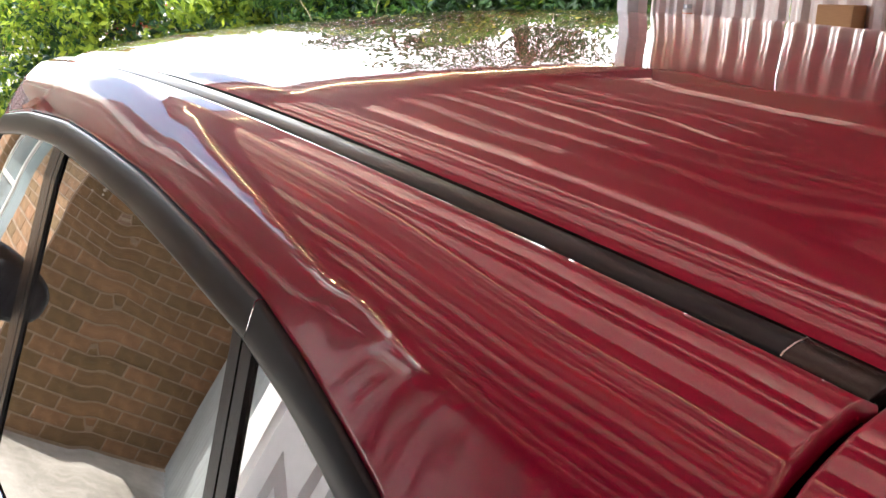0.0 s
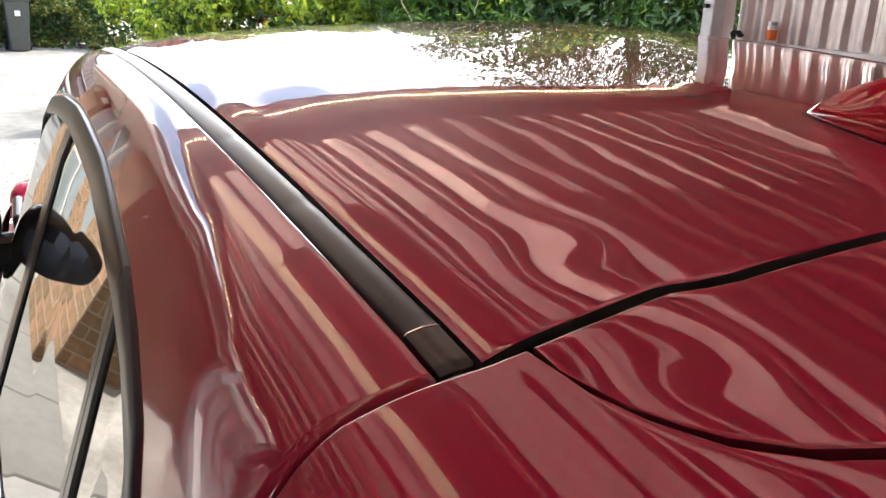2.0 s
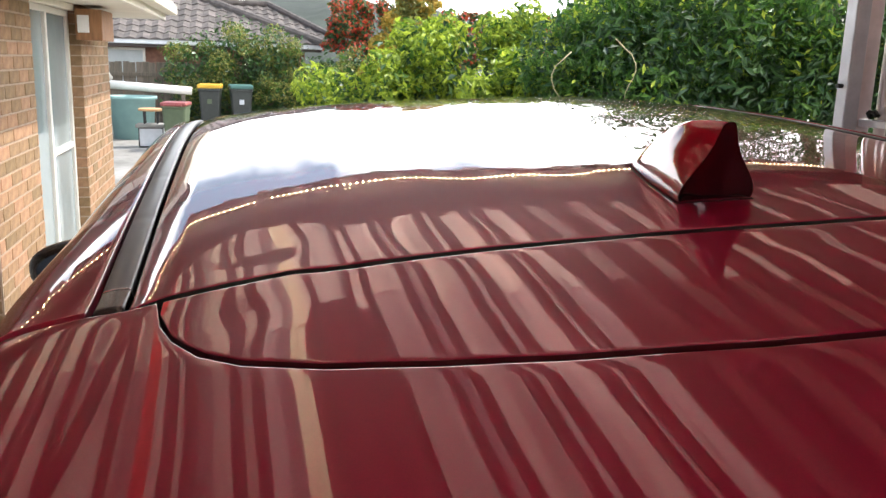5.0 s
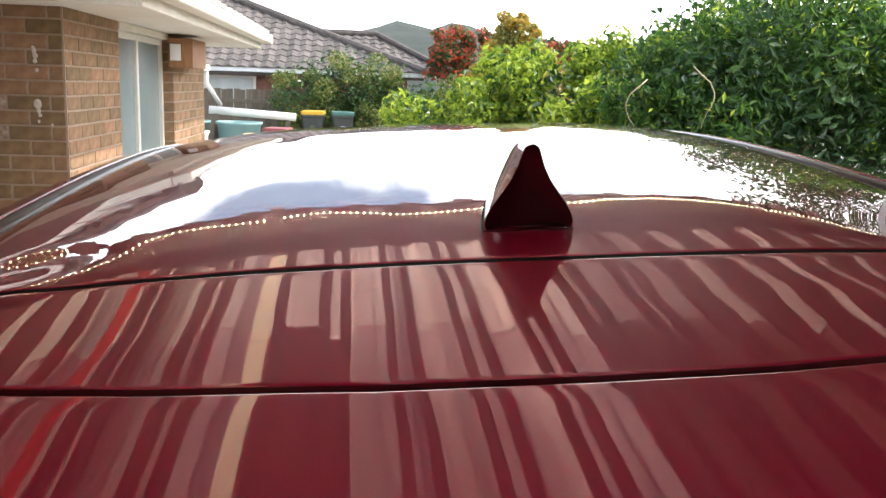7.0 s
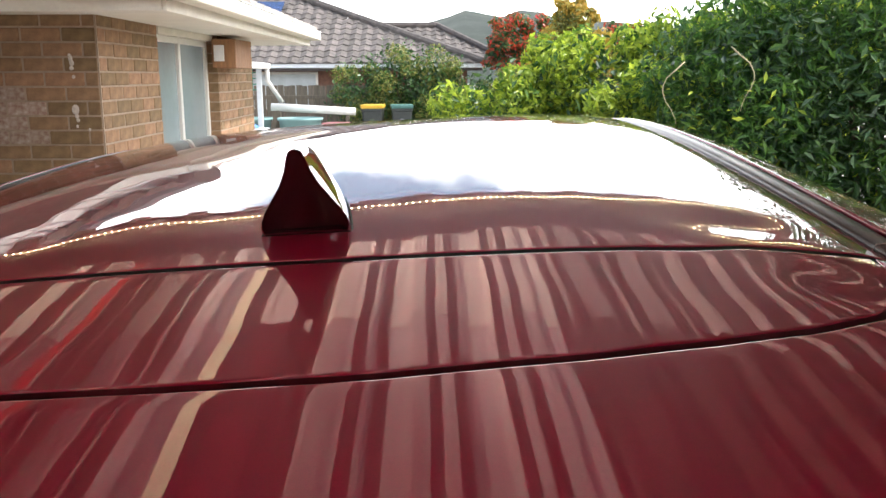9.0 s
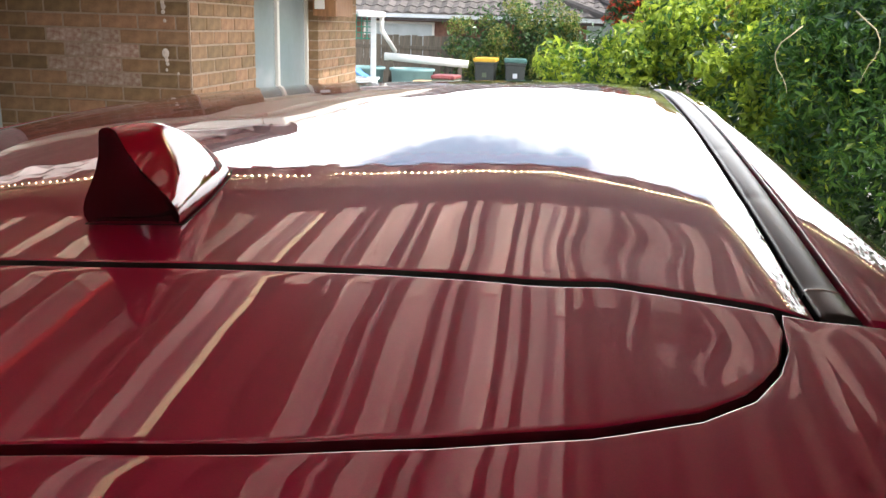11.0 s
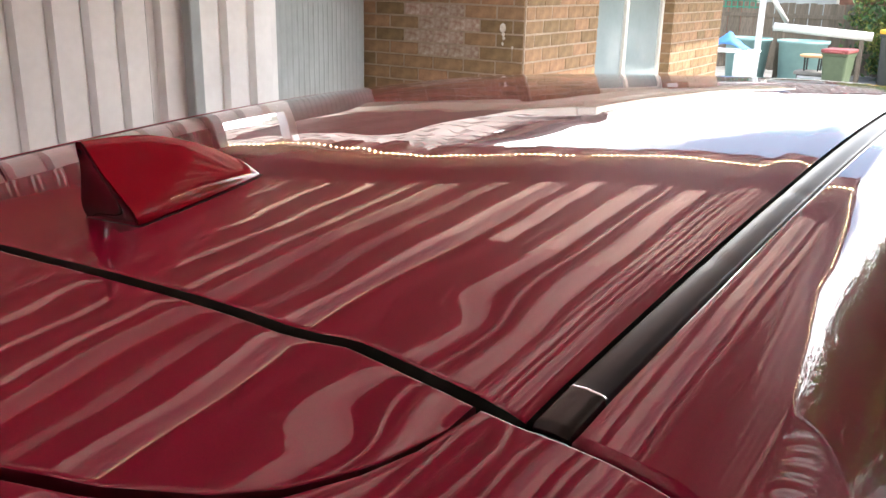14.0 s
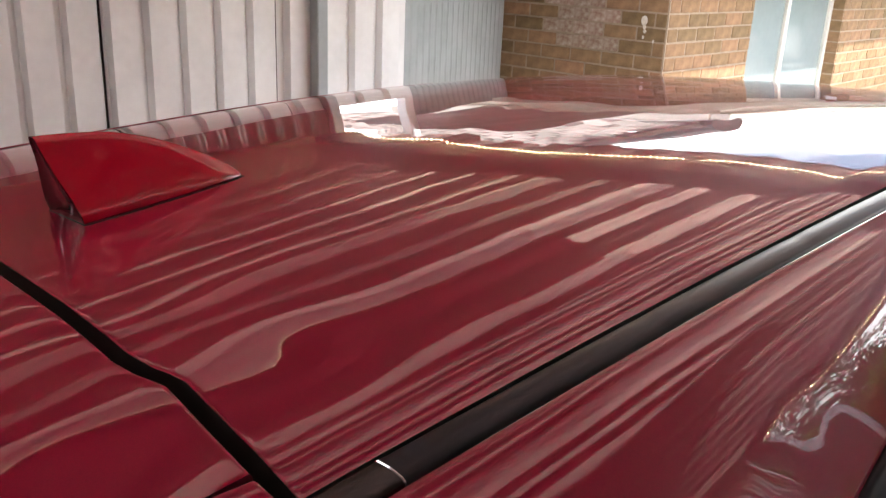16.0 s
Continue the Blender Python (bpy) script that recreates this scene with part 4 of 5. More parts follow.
# glass and closing panels that only reflections can reach
rows = [[(x, ROOF_FRONT + 0.10 * (1 - (x / XR) ** 2) + 0.01 + 0.62 * k / 10, crest(ROOF_FRONT) + 0.02 * (1 - (x / 0.6) ** 2) - 0.02 - 0.5 * k / 10) for x in span(-0.60, 0.60, 20)] for k in range(11)]
part("windscreen", grid(rows), M["tint_glass"], car, "laminated windscreen glass", True)
rows = [[(x, 2.3 + 0.95 * k / 10, -0.52 - 0.10 * (k / 10) ** 2 - 0.05 * (x / 0.8) ** 2) for x in span(-0.84, 0.84, 20)] for k in range(11)]
part("bonnet", grid(rows), M["paint"], car, "red bonnet", True)
part("front_bumper", box(-0.86, 0.86, 3.18, 3.36, -1.30, -0.63, 0.06, seg=3), M["paint"], car, "red front bumper", True)
part("rear_bumper", box(-0.86, 0.86, -0.96, -0.78, -1.30, -0.75, 0.05, seg=3), M["paint"], car, "red rear bumper", True)
rows = [[(x, -0.72 - 0.16 * k / 8, -0.24 - 0.51 * k / 8) for x in span(-0.72, 0.72, 16)] for k in range(9)]
part("rear_window", grid(rows), M["tint_glass"], car, "dark rear window", True)
part("cabin_floor", box(-0.74, 0.74, -0.56, 2.3, -1.20, -1.12), M["dark"], car)
part("cabin_lining", grid([[(x, y, top_z(x, y) - 0.05) for x in span(-0.62, 0.62, 12)] for y in span(-0.5, 1.6, 12)]), M["dark"], car)

# shark fin aerial
FX, rows = 0.026, []
HALF_SEC = [(0.96, 0.0), (1.0, 0.07), (0.97, 0.16), (0.86, 0.27), (0.66, 0.42), (0.45, 0.58), (0.30, 0.74), (0.22, 0.88), (0.16, 0.965), (0.08, 0.995)]
FIN_SEC = [(-a, b) for a, b in HALF_SEC] + [(0.0, 1.0)] + HALF_SEC[::-1]
for k in range(25):
    f = k / 24                                   # tip to tail
    y = 0.244 - 0.196 * f
    half = 0.0425 * min(1.0, (0.02 + f) ** 0.62)
    base = top_z(FX, y) + 0.0015
    hgt = 0.082 * (0.04 + 0.96 * math.sin(f * 1.48) ** 0.85)
    back = -0.024 * max(0.0, (f - 0.75) / 0.25)
    row = []
    for a, b in FIN_SEC:
        full = math.copysign(1.0 - b ** 1.7, a) if a else 0.0      # the nose is full, the tail waisted
        a = a + (full - a) * 0.75 * (1 - f ** 4)
        row.append((FX + a * half, y + back * b, base + b * hgt))
    rows.append(row)
finbm = grid(rows)
fin_ob = part("aerial_fin", finbm, M["fin_lit_paint"], car, "red shark fin aerial", True)
tail = rows[-1]
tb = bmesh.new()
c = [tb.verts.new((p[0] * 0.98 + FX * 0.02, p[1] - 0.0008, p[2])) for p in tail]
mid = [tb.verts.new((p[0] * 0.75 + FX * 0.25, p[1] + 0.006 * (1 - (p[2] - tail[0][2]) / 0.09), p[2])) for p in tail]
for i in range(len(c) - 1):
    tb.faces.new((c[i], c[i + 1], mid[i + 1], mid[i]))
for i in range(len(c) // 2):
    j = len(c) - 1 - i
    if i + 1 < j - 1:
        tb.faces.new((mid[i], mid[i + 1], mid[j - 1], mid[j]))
# the dark garage mirrored in this face is put into its colour
part("tail_face", tb, mat("red_with_dark_reflection", (0.035, 0.003, 0.006), rough=0.12, metal=0.3, vary=0.2, scale=50, coat=1.0), fin_ob, "rear face of the aerial, darkened for what it reflects", True)
gb = bmesh.new()
ga, gc = [], []
for k in range(25):
    r = rows[k]
    ga.append((r[0][0] - 0.0025, r[0][1] + (0.003 if k == 0 else 0), r[0][2] - 0.003))
    gc.append((r[-1][0] + 0.0025, r[-1][1] + (0.003 if k == 0 else 0), r[-1][2] - 0.003))
loop = ga + gc[::-1]
loop = loop + [loop[0]]
part("gasket", tube(loop, 0.0022, 6), M["rubber"], fin_ob, "black rubber gasket")

# door mirrors
for side in (-1, 1):
    shell = bmesh.new()
    bmesh.ops.create_uvsphere(shell, u_segments=28, v_segments=18, radius=1.0)
    for v in shell.verts:
        x, y, z = (math.copysign(abs(c) ** 0.72, c) for c in v.co)
        f = (x + 1) / 2                               # narrower towards the tip
        v.co = (0.94 + 0.115 * x, 1.845 + (0.066 if y > 0 else 0.05) * y, -0.385 + 0.084 * z * (1.05 - 0.30 * f) - 0.012 * f)
    mir = part("door_mirror", shell, [M["black_gloss"]], car, "gloss black door mirror", True)
    face = lathe([(0.001, 0.0), (0.93, 0.0), (1.0, -0.2), (1.0, -1.0)], 36)
    for v in face.verts:
        x, z, d = math.copysign(abs(v.co.x) ** 0.85, v.co.x), math.copysign(abs(v.co.y) ** 0.85, v.co.y), v.co.z
        f = (x + 1) / 2
        v.co = (0.94 + 0.092 * x, 1.798 - 0.006 * d - 0.006, -0.385 + 0.066 * z * (1.05 - 0.30 * f) - 0.012 * f)
    part("mirror_glass", face, M["mirror"], mir, "dark mirror glass")
    part("mirror_stalk", box(0.78, 0.90, 1.83, 1.88, -0.53, -0.43, 0.02, seg=2), M["black_gloss"], mir)
    part("corner_cover", box(0.775, 0.80, 1.74, 1.95, -0.52, -0.36, 0.01, seg=2), M["black_trim"], mir)
    if side < 0:
        mir.matrix_basis = Matrix.Diagonal((-1, 1, 1, 1))
# the body widens a little towards the front doors
for o in car.children_recursive:
    if o.type == "MESH":
        for v in o.data.vertices:
            v.co.x *= 1 + 0.04 * min(max(v.co.y, 0.0), 1.6)
# wheels
for x in (-0.80, 0.80):
    for y in (-0.02, 2.55):
        wz = -1.579 + 0.33 - x * math.sin(radians(3.36)) + 0.004
        wh = part("wheel", lathe([(0.20, -0.10), (0.31, -0.11), (0.33, -0.08), (0.33, 0.08), (0.31, 0.11), (0.20, 0.10)], 32), M["rubber"], car, "black tyre on a dark alloy wheel", True)
        wh.matrix_basis = Matrix.Translation((x, y, wz)) @ Matrix.Rotation(radians(90), 4, "Y")
        rim = bmesh.new()
        for k in range(7):
            an = k * 2 * math.pi / 7
            tube([(0.03 * math.cos(an), 0.03 * math.sin(an), 0.09), (0.21 * math.cos(an), 0.21 * math.sin(an), 0.07)], 0.02, 6, rim)
        lathe([(0.20, -0.08), (0.215, -0.08), (0.215, 0.09), (0.20, 0.09)], 24, rim)
        part("rim", rim, M["dark_metal"], wh)


# ---- plants ----
def leaf_mesh(name, blobs, count, size, material, seed, ratio=0.45, inner=0.25, droop=0.3):
    """Many small bent leaves on and inside overlapping lumps (centre x, y, z, radii x, y, z)."""
    rs = np.random.RandomState(seed)
    blobs = np.array(blobs, float)
    area = (blobs[:, 3] * blobs[:, 5] + blobs[:, 4] * blobs[:, 5]) ** 1.0
    pick = rs.choice(len(blobs), count, p=area / area.sum())
    d = rs.normal(size=(count, 3))
    d /= np.linalg.norm(d, axis=1)[:, None]
    lump = np.array([noise.noise(Vector(v) * 2.3 + Vector((seed, int(p) * 3.1, 0))) for v, p in zip(d.tolist(), pick)])
    r = 1.0 + 0.35 * lump + rs.normal(size=count) * 0.06
    r = np.where(rs.rand(count) < inner, r * rs.uniform(0.45, 0.92, count), r)
    c = blobs[pick, :3] + d * blobs[pick, 3:] * r[:, None]
    c[:, 2] = np.maximum(c[:, 2], 0.02)
    out = d + rs.normal(size=(count, 3)) * 0.75 + np.array([0, 0, 0.35])
    out /= np.linalg.norm(out, axis=1)[:, None]
    along = np.cross(out, rs.normal(size=(count, 3)))
    along[:, 2] -= droop
    along -= out * (along * out).sum(1)[:, None]
    along /= np.linalg.norm(along, axis=1)[:, None] + 1e-9
    across = np.cross(out, along)
    s = size * rs.uniform(0.55, 1.3, count)[:, None]
    v = np.stack([c - along * s, c + across * s * ratio + out * s * 0.10, c + along * s - out * s * 0.18, c - across * s * ratio + out * s * 0.10], 1).reshape(-1, 3)
    f = np.arange(count * 4).reshape(-1, 4)
    tri = np.concatenate([f[:, [0, 1, 2]], f[:, [0, 2, 3]]])
    me = bpy.data.meshes.new(name)
    me.from_pydata(v.tolist(), [], tri.tolist())
    me.materials.append(material)
    return me


def shrub(name, base, blobs, layers, label, category="shrub", limbs=5, trunk=0.05, group=""):
    """A plant: stem and limbs, and a crown of leaves in one or more tones."""
    ob = empty(name, pose(*base), label, category, group)
    bm, rl = bmesh.new(), random.Random(hash(round(base[0] * 100)) % 1000)
    for k in range(limbs):
        bl = blobs[k % len(blobs)]
        tip = Vector((bl[0] - base[0], bl[1] - base[1], bl[2] - base[2]))
        foot = Vector((rl.uniform(-0.12, 0.12), rl.uniform(-0.12, 0.12), -0.04))
        mid = foot.lerp(tip, 0.5) + Vector((rl.uniform(-0.15, 0.15), rl.uniform(-0.15, 0.15), 0.15))
        tube([foot, foot.lerp(mid, 0.5) + Vector((0.03, 0, 0.05)), mid, tip], trunk, 6, bm, (1.0, 0.8, 0.55, 0.25))
    part("trunk", bm, M["bark"], ob)
    clumps = []
    for b in blobs:
        for _ in range(16):
            d = Vector((rl.gauss(0, 1), rl.gauss(0, 1), rl.gauss(0.25, 1))).normalized()
            r = rl.uniform(0.16, 0.30) * (b[3] * b[4] * b[5]) ** 0.333 * 1.15
            k = rl.uniform(0.74, 1.04)
            clumps.append((b[0] + d.x * b[3] * k, b[1] + d.y * b[4] * k, max(0.1, b[2] + d.z * b[5] * k), r, r, r * 0.85))
    # mostly-inner layers use darker leaves, standing in for shade within the crown
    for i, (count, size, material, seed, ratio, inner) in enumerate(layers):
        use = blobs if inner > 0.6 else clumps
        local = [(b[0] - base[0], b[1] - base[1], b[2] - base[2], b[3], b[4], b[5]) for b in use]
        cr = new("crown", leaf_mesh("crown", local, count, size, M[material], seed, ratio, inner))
        cr.parent = ob
    return ob


# hedge behind the bins
shrub("hedge", (-0.4, 19.8, 0), [(-1.4, 19.8, 1.3, 0.8, 0.6, 0.9), (-0.6, 19.9, 1.5, 0.9, 0.7, 1.0), (0.2, 19.8, 1.4, 0.9, 0.7, 1.0), (0.9, 19.7, 1.0, 0.8, 0.7, 0.9), (-0.7, 19.6, 0.6, 1.3, 0.6, 0.7), (0.6, 19.5, 0.6, 1.1, 0.6, 0.7), (1.6, 19.3, 0.9, 0.9, 0.7, 0.95), (2.0, 19.2, 1.1, 0.6, 0.6, 0.8)],
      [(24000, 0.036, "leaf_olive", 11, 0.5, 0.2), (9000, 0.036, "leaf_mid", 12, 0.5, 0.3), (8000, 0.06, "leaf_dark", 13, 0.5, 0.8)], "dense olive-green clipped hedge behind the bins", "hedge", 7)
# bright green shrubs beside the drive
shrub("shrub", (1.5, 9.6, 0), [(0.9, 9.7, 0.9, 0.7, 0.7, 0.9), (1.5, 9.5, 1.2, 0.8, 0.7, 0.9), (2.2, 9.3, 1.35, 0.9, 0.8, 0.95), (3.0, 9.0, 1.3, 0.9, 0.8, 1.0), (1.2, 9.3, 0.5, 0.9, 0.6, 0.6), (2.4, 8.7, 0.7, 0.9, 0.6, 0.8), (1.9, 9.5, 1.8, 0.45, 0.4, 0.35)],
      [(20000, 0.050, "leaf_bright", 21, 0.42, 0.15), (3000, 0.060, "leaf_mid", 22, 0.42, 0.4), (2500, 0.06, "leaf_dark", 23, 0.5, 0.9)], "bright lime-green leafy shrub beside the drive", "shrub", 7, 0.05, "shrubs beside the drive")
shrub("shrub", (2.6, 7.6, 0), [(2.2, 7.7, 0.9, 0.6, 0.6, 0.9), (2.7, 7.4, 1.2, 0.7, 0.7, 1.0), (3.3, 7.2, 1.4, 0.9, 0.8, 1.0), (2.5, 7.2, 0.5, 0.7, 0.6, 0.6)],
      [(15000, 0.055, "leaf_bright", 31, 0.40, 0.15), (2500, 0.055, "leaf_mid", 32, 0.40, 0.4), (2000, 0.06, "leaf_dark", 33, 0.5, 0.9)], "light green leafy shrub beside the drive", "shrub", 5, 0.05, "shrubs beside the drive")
# great climbing vine near the opening
vine_plant = shrub("climbing_vine", (3.3, 6.0, 0), [(2.9, 5.9, 0.9, 0.7, 0.8, 1.0), (3.0, 6.2, 1.65, 0.8, 0.8, 0.7), (3.7, 5.7, 1.3, 0.9, 0.8, 1.1), (3.5, 6.1, 2.0, 0.9, 0.9, 0.75), (4.4, 5.4, 1.1, 0.9, 0.8, 1.2), (4.6, 5.6, 1.9, 0.9, 0.8, 0.85), (5.3, 5.0, 1.2, 0.8, 0.8, 1.1), (3.2, 5.5, 0.6, 0.9, 0.6, 0.7), (5.2, 5.4, 2.0, 0.9, 0.8, 0.8), (2.7, 6.6, 1.75, 0.6, 0.6, 0.65)],
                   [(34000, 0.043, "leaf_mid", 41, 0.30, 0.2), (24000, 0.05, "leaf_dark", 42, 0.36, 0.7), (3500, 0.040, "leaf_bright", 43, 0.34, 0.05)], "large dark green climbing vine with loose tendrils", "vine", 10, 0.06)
for k, (x, y, z, s) in enumerate(((2.30, 5.27, 1.95, 1), (2.05, 5.5, 1.85, -1))):
    pts = [(x + s * 0.10 * math.sin(q * 0.55) + 0.02 * q * s - 3.3, y - 0.01 * q - 6.0, z - 0.055 * q - 0.01 * (q % 2)) for q in range(9)]
    part("tendril", tube(pts, 0.0045, 5, None, [1.2 - 0.1 * q for q in range(9)]), M["vine"], vine_plant, "pale dry tendril", True)
# dark weeping tree, with grey trunk, past the vine
tree = empty("weeping_tree", pose(6.9, 9.0, 0), "dark weeping conifer with a grey trunk", "tree")
part("trunk", tube([(0, 0, -0.05), (0.05, 0, 1.2), (-0.05, 0.05, 2.6), (0.05, 0, 5.2)], 0.16, 10, None, (1.2, 1, 0.8, 0.4)), M["bark"], tree, "", True)
for k in range(11):
    an = k * 2.4
    part("limb", tube([(0, 0, 1.6 + 0.3 * k), (0.5 * math.cos(an), 0.5 * math.sin(an), 2.2 + 0.3 * k), (1.1 * math.cos(an), 1.1 * math.sin(an), 1.9 + 0.3 * k)], 0.04, 6, None, (1, 0.7, 0.3)), M["bark"], tree)
cr = new("crown", leaf_mesh("crown", [(0.9 * math.cos(k * 2.4) * 1.1, 0.9 * math.sin(k * 2.4) * 1.1, 1.5 + 0.3 * k, 0.45, 0.45, 0.9) for k in range(12)], 17000, 0.075, M["leaf_dark"], 51, 0.16, 0.5, 3.0))
cr.parent = tree
# photinia hedge and golden tree beyond
shrub("photinia_hedge", (3.4, 20.4, 0), [(2.15, 20.4, 1.5, 0.6, 0.6, 1.45), (2.2, 20.4, 2.55, 0.55, 0.55, 0.65)] + [(2.9 + 0.75 * k, 20.5, 2.35, 0.55, 0.5, 0.72) for k in range(7)] + [(3.2 + 1.2 * k, 20.5, 1.2, 0.8, 0.5, 1.0) for k in range(4)],
      [(15000, 0.06, "leaf_dark", 61, 0.45, 0.5), (11000, 0.055, "leaf_red", 62, 0.5, 0.1)], "tall photinia hedge with red new leaves", "hedge", 5, 0.06)
gold_blobs = [(x + 0.65, y, z, a, b, c) for x, y, z, a, b, c in ((2.5, 18.0, 2.2, 0.65, 0.5, 0.85), (3.0, 18.1, 1.8, 0.8, 0.6, 0.85), (2.2, 18.0, 1.6, 0.6, 0.5, 0.8), (2.65, 18.0, 2.9, 0.5, 0.4, 0.45))]
shrub("golden_tree", (3.25, 18.0, 0), gold_blobs, [(14000, 0.062, "leaf_gold", 71, 0.5, 0.3), (4500, 0.06, "leaf_olive", 72, 0.45, 0.7)], "golden-yellow leafed small tree", "tree", 5, 0.06)
# far garden trees that close the view and the reflections
for k, (x, y, h, m1) in enumerate(((7.2, 13.0, 5.6, "leaf_dark"), (15.5, 11.0, 4.2, "leaf_bright"), (13.0, 5.0, 4.6, "leaf_mid"), (9.5, 19.5, 4.4, "leaf_bright"), (14.0, 21.0, 4.4, "leaf_mid"), (12.0, 0.2, 4.2, "leaf_dark"))):
    shrub("garden_tree", (x, y, 0), [(x, y, h * 0.55, 1.5, 1.4, h * 0.4), (x - 0.9, y + 0.4, h * 0.45, 1.1, 1.0, h * 0.33), (x + 0.9, y - 0.3, h * 0.5, 1.1, 1.0, h * 0.35), (x, y, h * 0.85, 0.9, 0.9, h * 0.25)],
          [(3600 if m1 == "leaf_dark" else 7000, 0.085, m1, 81 + k, 0.45, 0.3), (2500, 0.085, "leaf_dark", 91 + k, 0.45, 0.8)], "leafy green garden tree", "tree", 5, 0.10, "far garden trees")
# hedge closing the yard behind the carport
shrub("rear_hedge", (0.0, -11.0, 0), [(x * 1.4, -11.0 + 0.2 * (x % 2), 1.1, 1.1, 0.8, 1.2) for x in range(-6, 7)], [(8000, 0.09, "leaf_mid", 111, 0.45, 0.4)], "green hedge at the yard's end", "hedge", 9, 0.05)
# small variegated shrub by the post
shrub("small_shrub", (6.7, 7.3, 0), [(6.7, 7.3, 0.8, 0.55, 0.5, 0.8), (6.95, 7.2, 1.35, 0.45, 0.4, 0.5)], [(3500, 0.035, "leaf_mid", 101, 0.5, 0.3), (1500, 0.035, "leaf_bright", 102, 0.5, 0.1)], "small speckled green shrub", "shrub", 4, 0.02)


# ---- bins and yard things ----
def wheelie_bin(m, w, d, h, body, lid, label):
    ob = empty("wheelie_bin", m, label, "bin", "wheelie bins in the yard")
    b = bmesh.new()
    rings = []
    for z, f in ((0.03, 0.74), (0.10, 0.76), (h * 0.86, 0.97), (h * 0.88, 1.04), (h * 0.92, 1.04)):
        a, c, r = w / 2 * f, d / 2 * f, 0.04
        ring = []
        for sx, sy in ((1, 1), (-1, 1), (-1, -1), (1, -1)):
            for q in range(4):
                an = math.atan2(sy, sx) - math.pi / 4 + q * math.pi / 6
                ring.append(b.verts.new((sx * (a - r) + r * math.cos(an), sy * (c - r) + r * math.sin(an), z)))
        rings.append(ring)
    for r0, r1 in zip(rings, rings[1:]):
        for k in range(16):
            b.faces.new((r0[k], r0[(k + 1) % 16], r1[(k + 1) % 16], r1[k]))
    b.faces.new(rings[0][::-1])
    b.faces.new(rings[-1])
    part("body", b, body, ob)
    lb = box(-w / 2 * 1.08, w / 2 * 1.08, -d / 2 * 1.08, d / 2 * 1.12, h * 0.92, h, 0.025, seg=2)
    part("lid", lb, lid, ob)
    part("handle", tube([(-w * 0.36, d * 0.56, h * 0.93), (-w * 0.36, d * 0.66, h * 0.95), (w * 0.36, d * 0.66, h * 0.95), (w * 0.36, d * 0.56, h * 0.93)], 0.013, 6), lid, ob)
    for s in (-1, 1):
        wl_ = part("wheel", lathe([(0.03, -0.02), (0.095, -0.022), (0.10, 0), (0.095, 0.022), (0.03, 0.02)], 16), M["rubber"], ob)
        wl_.matrix_basis = Matrix.Translation((s * w * 0.46, d * 0.36, 0.10)) @ Matrix.Rotation(radians(90), 4, "Y")
    part("axle", tube([(-w * 0.44, d * 0.36, 0.10), (w * 0.44, d * 0.36, 0.10)], 0.011, 6), M["dark_metal"], ob)
    part("mark", box(-0.05, 0.05, -d / 2 * 0.93, -d / 2 * 0.90, h * 0.62, h * 0.74, 0.003), M["post"] if lid is M["lid_teal"] else M["bin_green"], ob)
    return ob


wheelie_bin(pose(-1.55, 15.4, 0.04, 0, 0, 172), 0.42, 0.50, 0.86, M["bin_green"], M["lid_maroon"], "olive green wheelie bin with a maroon lid on the concrete yard")
wheelie_bin(pose(-1.06, 18.55, 0.04, 0, 0, -3), 0.46, 0.56, 1.09, M["bin_dark"], M["lid_yellow"], "charcoal wheelie bin with a yellow lid against the hedge")
wheelie_bin(pose(-0.42, 18.55, 0.04, 0, 0, 4), 0.46, 0.56, 1.09, M["bin_dark"], M["lid_teal"], "charcoal wheelie bin with a teal lid against the hedge")


def round_tub(x, y, r, h, label):
    ob = empty("plastic_tub", pose(x, y, -0.012), label, "tub", "tubs on the yard slab")
    part("shell", lathe([(r * 0.82, 0), (r * 0.97, h * 0.93), (r * 1.05, h * 0.94), (r * 1.05, h), (r * 0.98, h), (r * 0.94, h * 0.9), (r * 0.8, 0.05)], 28), M["teal_tub"], ob, "", True)
    return ob


round_tub(-2.55, 17.6, 0.46, 0.90, "large faded teal plastic tub on the yard slab")
round_tub(-3.62, 17.7, 0.44, 0.90, "faded teal plastic tub on the yard slab")
pipe = empty("drain_pipe", Matrix(), "long white PVC pipe lying across the tubs", "pipe")
part("tube", tube([(-3.25, 18.1, 1.10), (-1.42, 18.2, 0.985)], 0.085, 14), M["pvc"], pipe, "", True)
part("prop", box(-3.15, -3.05, 18.05, 18.2, 0.04, 1.02, 0.005), M["fence"], pipe)
part("prop", box(-1.64, -1.56, 18.15, 18.28, 0.04, 0.92, 0.005), M["fence"], pipe)
# low stool beside the green bin
st = empty("garden_stool", pose(-2.03, 15.9, 0.04), "low stool with a round tan top over a grey crate", "stool")
part("top", lathe([(0.20, 0.66), (0.23, 0.67), (0.23, 0.70), (0.20, 0.71)], 20), M["card"], st)
for k in range(4):
    part("leg", tube([(0.16 * math.cos(k * 1.571 + 0.78), 0.16 * math.sin(k * 1.571 + 0.78), 0.40), (0.17 * math.cos(k * 1.571 + 0.78), 0.17 * math.sin(k * 1.571 + 0.78), 0.66)], 0.016, 6), M["dark_metal"], st)
part("shelf", box(-0.27, 0.27, -0.2, 0.2, 0.36, 0.43, 0.015), M["concrete"], st)
part("crate", box(-0.21, 0.21, -0.17, 0.17, 0.02, 0.36, 0.01), M["post"], st)
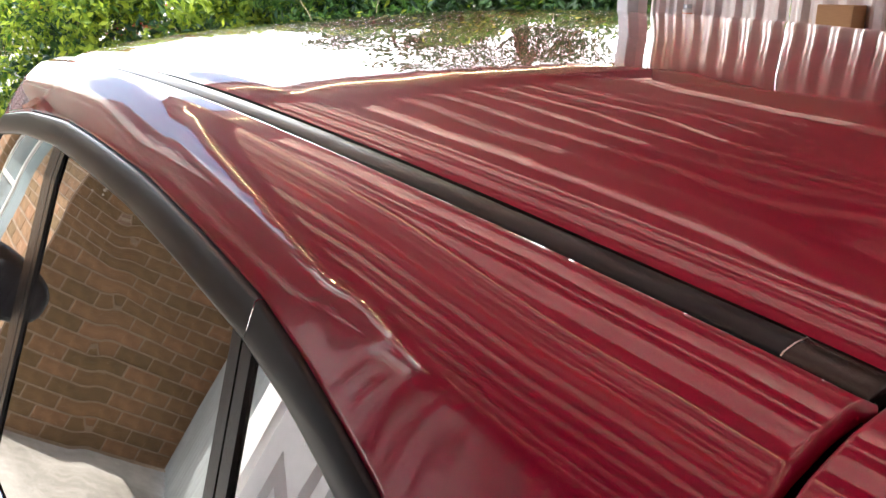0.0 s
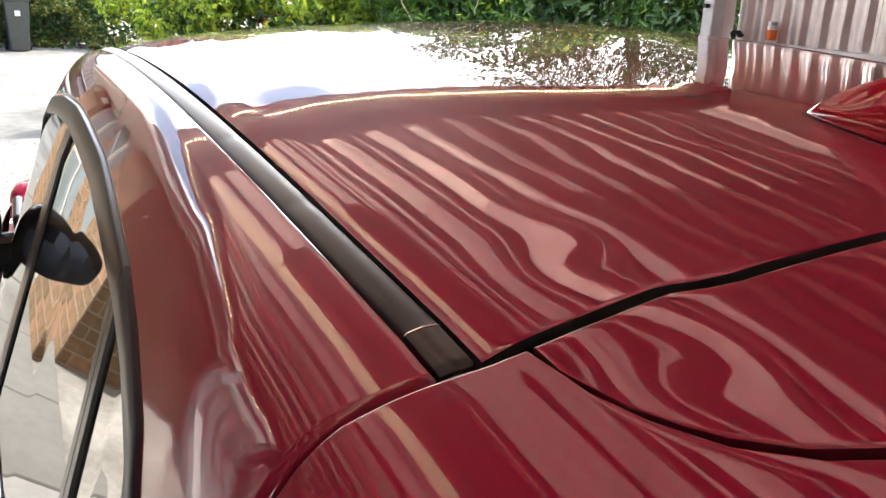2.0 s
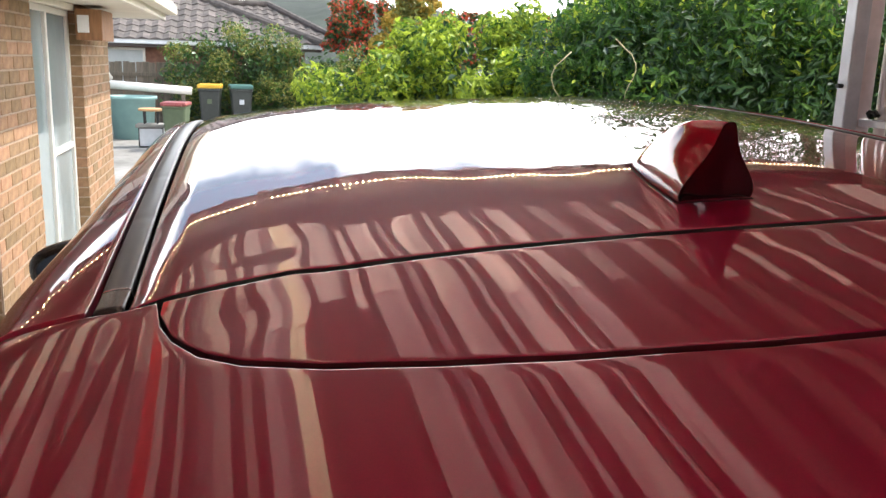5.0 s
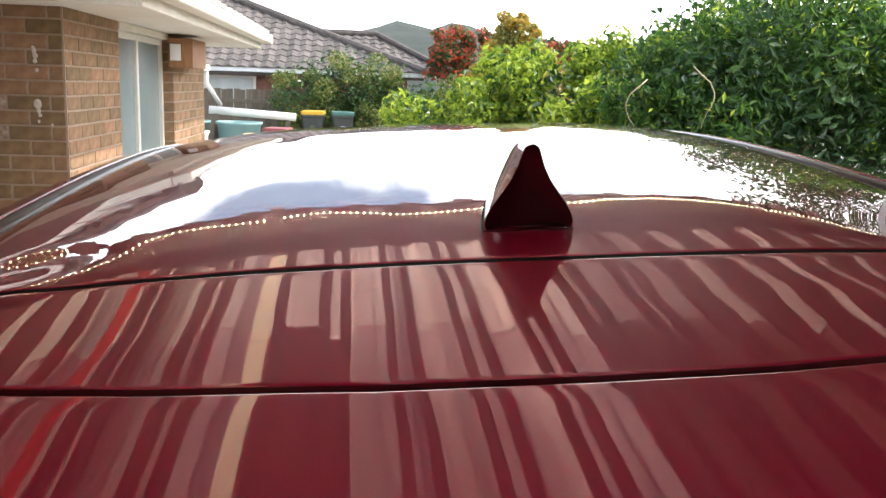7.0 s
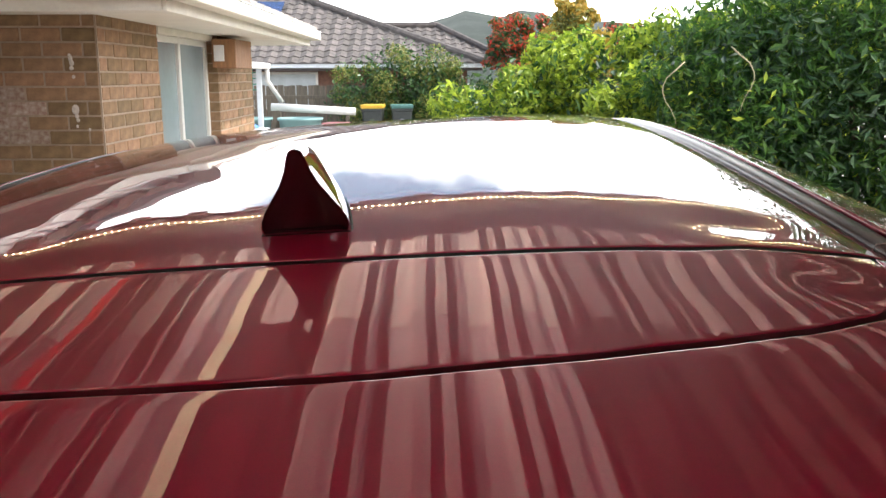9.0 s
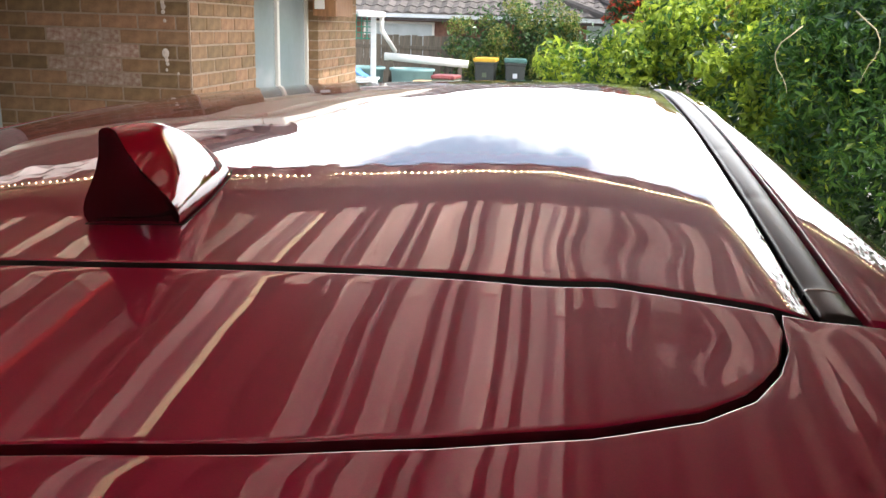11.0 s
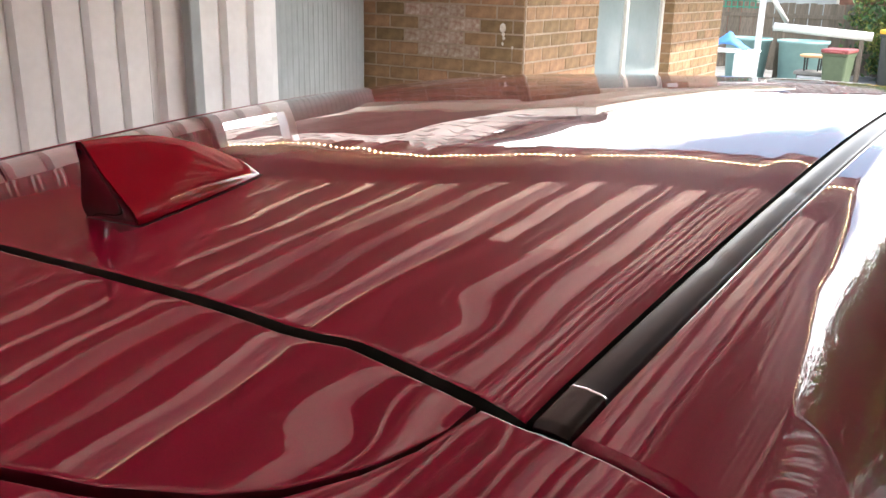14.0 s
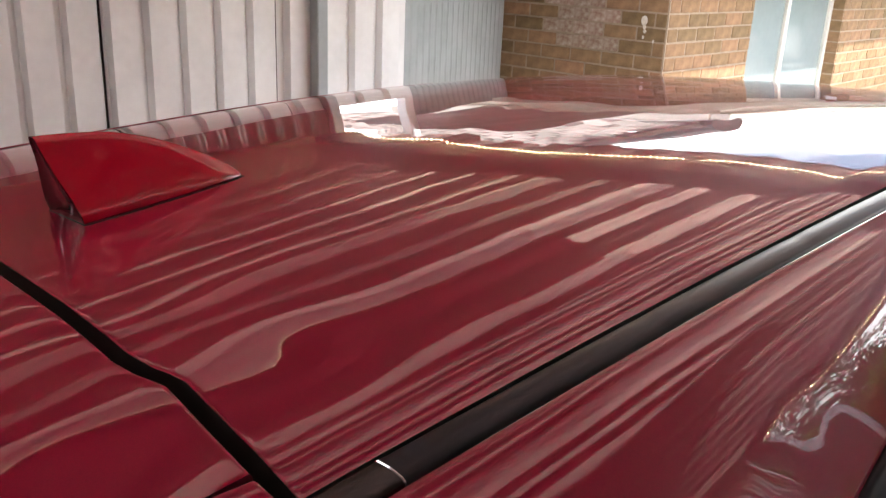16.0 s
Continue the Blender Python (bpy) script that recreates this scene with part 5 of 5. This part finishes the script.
part("crate_frame", tube([(-0.21, -0.18, 0.02), (-0.21, -0.18, 0.36), (0.21, -0.18, 0.36), (0.21, -0.18, 0.02), (-0.21, -0.18, 0.02)], 0.014, 6), M["dark_metal"], st)
# white folding table with a cloth and a blue tarp
tb_ = empty("folding_table", pose(-3.15, 14.6, 0.04), "white folding table on the yard slab", "table")
part("top", box(-0.45, 0.45, -0.3, 0.3, 0.76, 0.80, 0.01), M["white_plastic"], tb_)
for sx in (-1, 1):
    for sy in (-1, 1):
        part("leg", tube([(sx * 0.36, sy * 0.25, 0.76), (-sx * 0.10 + sx * 0.40, sy * 0.27, 0.0)], 0.013, 6), M["dark_metal"], tb_)
cloth = grid([[(-2.99 + 0.05 * i, 14.295 + 0.012 * math.sin(i * 1.9 + j * 0.4), 0.845 - 0.07 * j) if j else (-2.99 + 0.05 * i, 14.45, 0.845) for i in range(8)] for j in range(7)])
tagged(part("table_cloth", thicken(cloth, 0.004), M["white_plastic"], None, "", True), "white cloth hanging over the table edge", "cloth")
tarp = grid([[(-3.55 + 0.06 * i, 14.42 + 0.06 * j, 0.846 + max(0.006, 0.26 * math.exp(-((i - 6) / 4) ** 2 - ((j - 3) / 3) ** 2) * (1 + 0.5 * noise.noise(Vector((i * 0.7, j * 0.7, 0)))))) for i in range(13)] for j in range(7)])
tagged(part("tarp", thicken(tarp, 0.004), M["blue"], None, "", True), "crumpled blue tarp on the folding table", "tarp")
# lean-to with green lattice and downpipe beside the house
lt = empty("porch_roof", Matrix(), "small white lean-to roof with posts and downpipe", "porch")
part("sheet", box(-6.0, -3.2, 15.6, 17.3, 1.98, 2.02, 0.01), M["pvc"], lt)
part("gutter", box(-3.25, -3.08, 15.5, 17.3, 1.90, 2.02, 0.015), M["pvc"], lt)
part("post", box(-3.36, -3.26, 17.15, 17.25, 0.04, 1.98, 0.004), M["post"], lt)
part("downpipe", tube([(-3.14, 17.2, 1.92), (-3.14, 17.2, 1.66), (-2.98, 17.9, 1.22)], 0.045, 10), M["pvc"], lt, "", True)
lat = bmesh.new()
for k in range(24):
    tube([(-6.0 + 0.115 * k, 17.3, 1.45), (-6.0 + 0.115 * k, 17.3, 1.96)], 0.016, 4, lat)
for k in range(5):
    tube([(-6.05, 17.32, 1.48 + 0.115 * k), (-3.35, 17.32, 1.48 + 0.115 * k)], 0.016, 4, lat)
part("lattice", lat, M["green_mesh"], lt, "green lattice screen")

# ---- things on the garage ledge ----
pl = empty("number_plate", pose(2.525, 2.49, 1.432), "black plate with pale characters fixed to the ledge's face", "plate")
part("sheet", box(-0.004, 0.0, -0.19, 0.19, 0.0, 0.10, 0.001), M["plate"], pl)
for y0, y1, z0, z1 in ((-0.19, 0.19, 0.0, 0.006), (-0.19, 0.19, 0.094, 0.10), (-0.19, -0.184, 0.006, 0.094), (0.184, 0.19, 0.006, 0.094)):
    part("border", box(-0.006, -0.0042, y0, y1, z0, z1), M["white_plastic"], pl)
for k in range(6):
    part("bar", box(-0.006, -0.0042, -0.16 + k * 0.056, -0.118 + k * 0.056, 0.022, 0.075, 0.001), M["white_plastic"], pl)
jar = empty("jar", pose(2.555, 2.59, 1.535), "small clear jar with an orange label on the ledge", "jar")
part("body", lathe([(0.020, 0), (0.024, 0.004), (0.024, 0.075), (0.018, 0.085)], 16), M["white_plastic"], jar, "", True)
part("label", lathe([(0.0245, 0.015), (0.0248, 0.016), (0.0248, 0.062), (0.0245, 0.063)], 16), M["orange"], jar, "orange label")
part("lid", lathe([(0.020, 0.085), (0.021, 0.086), (0.021, 0.10), (0.019, 0.102)], 16), M["post"], jar)
tagged(part("cardboard_box", box(2.50, 2.60, 1.72, 1.88, 1.535, 1.655, 0.003), M["card"]), "small tan cardboard box on the ledge", "box")
tagged(part("hose_coil", tube([(2.545 + 0.02 * math.sin(k), 2.80 + 0.035 * math.cos(k * 0.7), 1.545 + 0.03 * abs(math.sin(k * 0.7))) for k in range(14)], 0.009, 6), M["rubber"], None, "", True), "black cable coil on the ledge", "cable")
parked = empty("parked_car", pose(11.4, 13.8, 0, 0, 0, 70), "pale blue and white car parked behind the trees", "car")
part("body", box(-0.85, 0.85, -2.0, 2.0, 0.25, 0.9, 0.15, seg=3), M["white_plastic"], parked, "", True)
part("cabin", box(-0.72, 0.72, -1.2, 0.9, 0.9, 1.45, 0.2, seg=3), M["house_glass"], parked, "", True)
for x in (-0.8, 0.8):
    for y in (-1.3, 1.3):
        w_ = part("wheel", lathe([(0.18, -0.09), (0.30, -0.09), (0.31, 0), (0.30, 0.09), (0.18, 0.09)], 20), M["rubber"], parked)
        w_.matrix_basis = Matrix.Translation((x, y, 0.31)) @ Matrix.Rotation(radians(90), 4, "Y")

# ---- brickwork ----
WTOP = 2.128                                     # first bed joint above the soffit line
lay((-3.03, BY - 0.014, WTOP), (1, 0), 3.03 + BX, 25, house, pale=lambda u, c: 5 <= c <= 8 and 0.37 < u < 0.95)
lay((BX + 0.014, BY, WTOP), (0, 1), 1.12, 25, house)
lay((-1.80, 7.105, WTOP), (1, 0), 0.10, 25, house_far)
lay((-1.696, 7.12, WTOP), (0, 1), 1.48, 25, house_far)
# mortar splashes
sp = bmesh.new()
rs_ = random.Random(3)
for x, z, r in ((-1.905, 1.568, 0.026), (-1.9, 1.53, 0.013), (-1.895, 1.505, 0.012), (-1.91, 1.865, 0.016), (-1.905, 1.84, 0.017), (-1.908, 1.81, 0.012), (-1.9, 1.76, 0.010), (-1.915, 1.885, 0.01), (-1.902, 1.47, 0.008), (-1.83, 1.45, 0.008)):
    bmesh.ops.create_icosphere(sp, subdivisions=2, radius=r, matrix=Matrix.Translation((x, BY - 0.017, z)) @ Matrix.Diagonal((rs_.uniform(0.8, 1.1), 0.22, rs_.uniform(0.9, 1.4), 1)))
part("mortar_splash", sp, M["splash"], house, "dried pale mortar splashes")
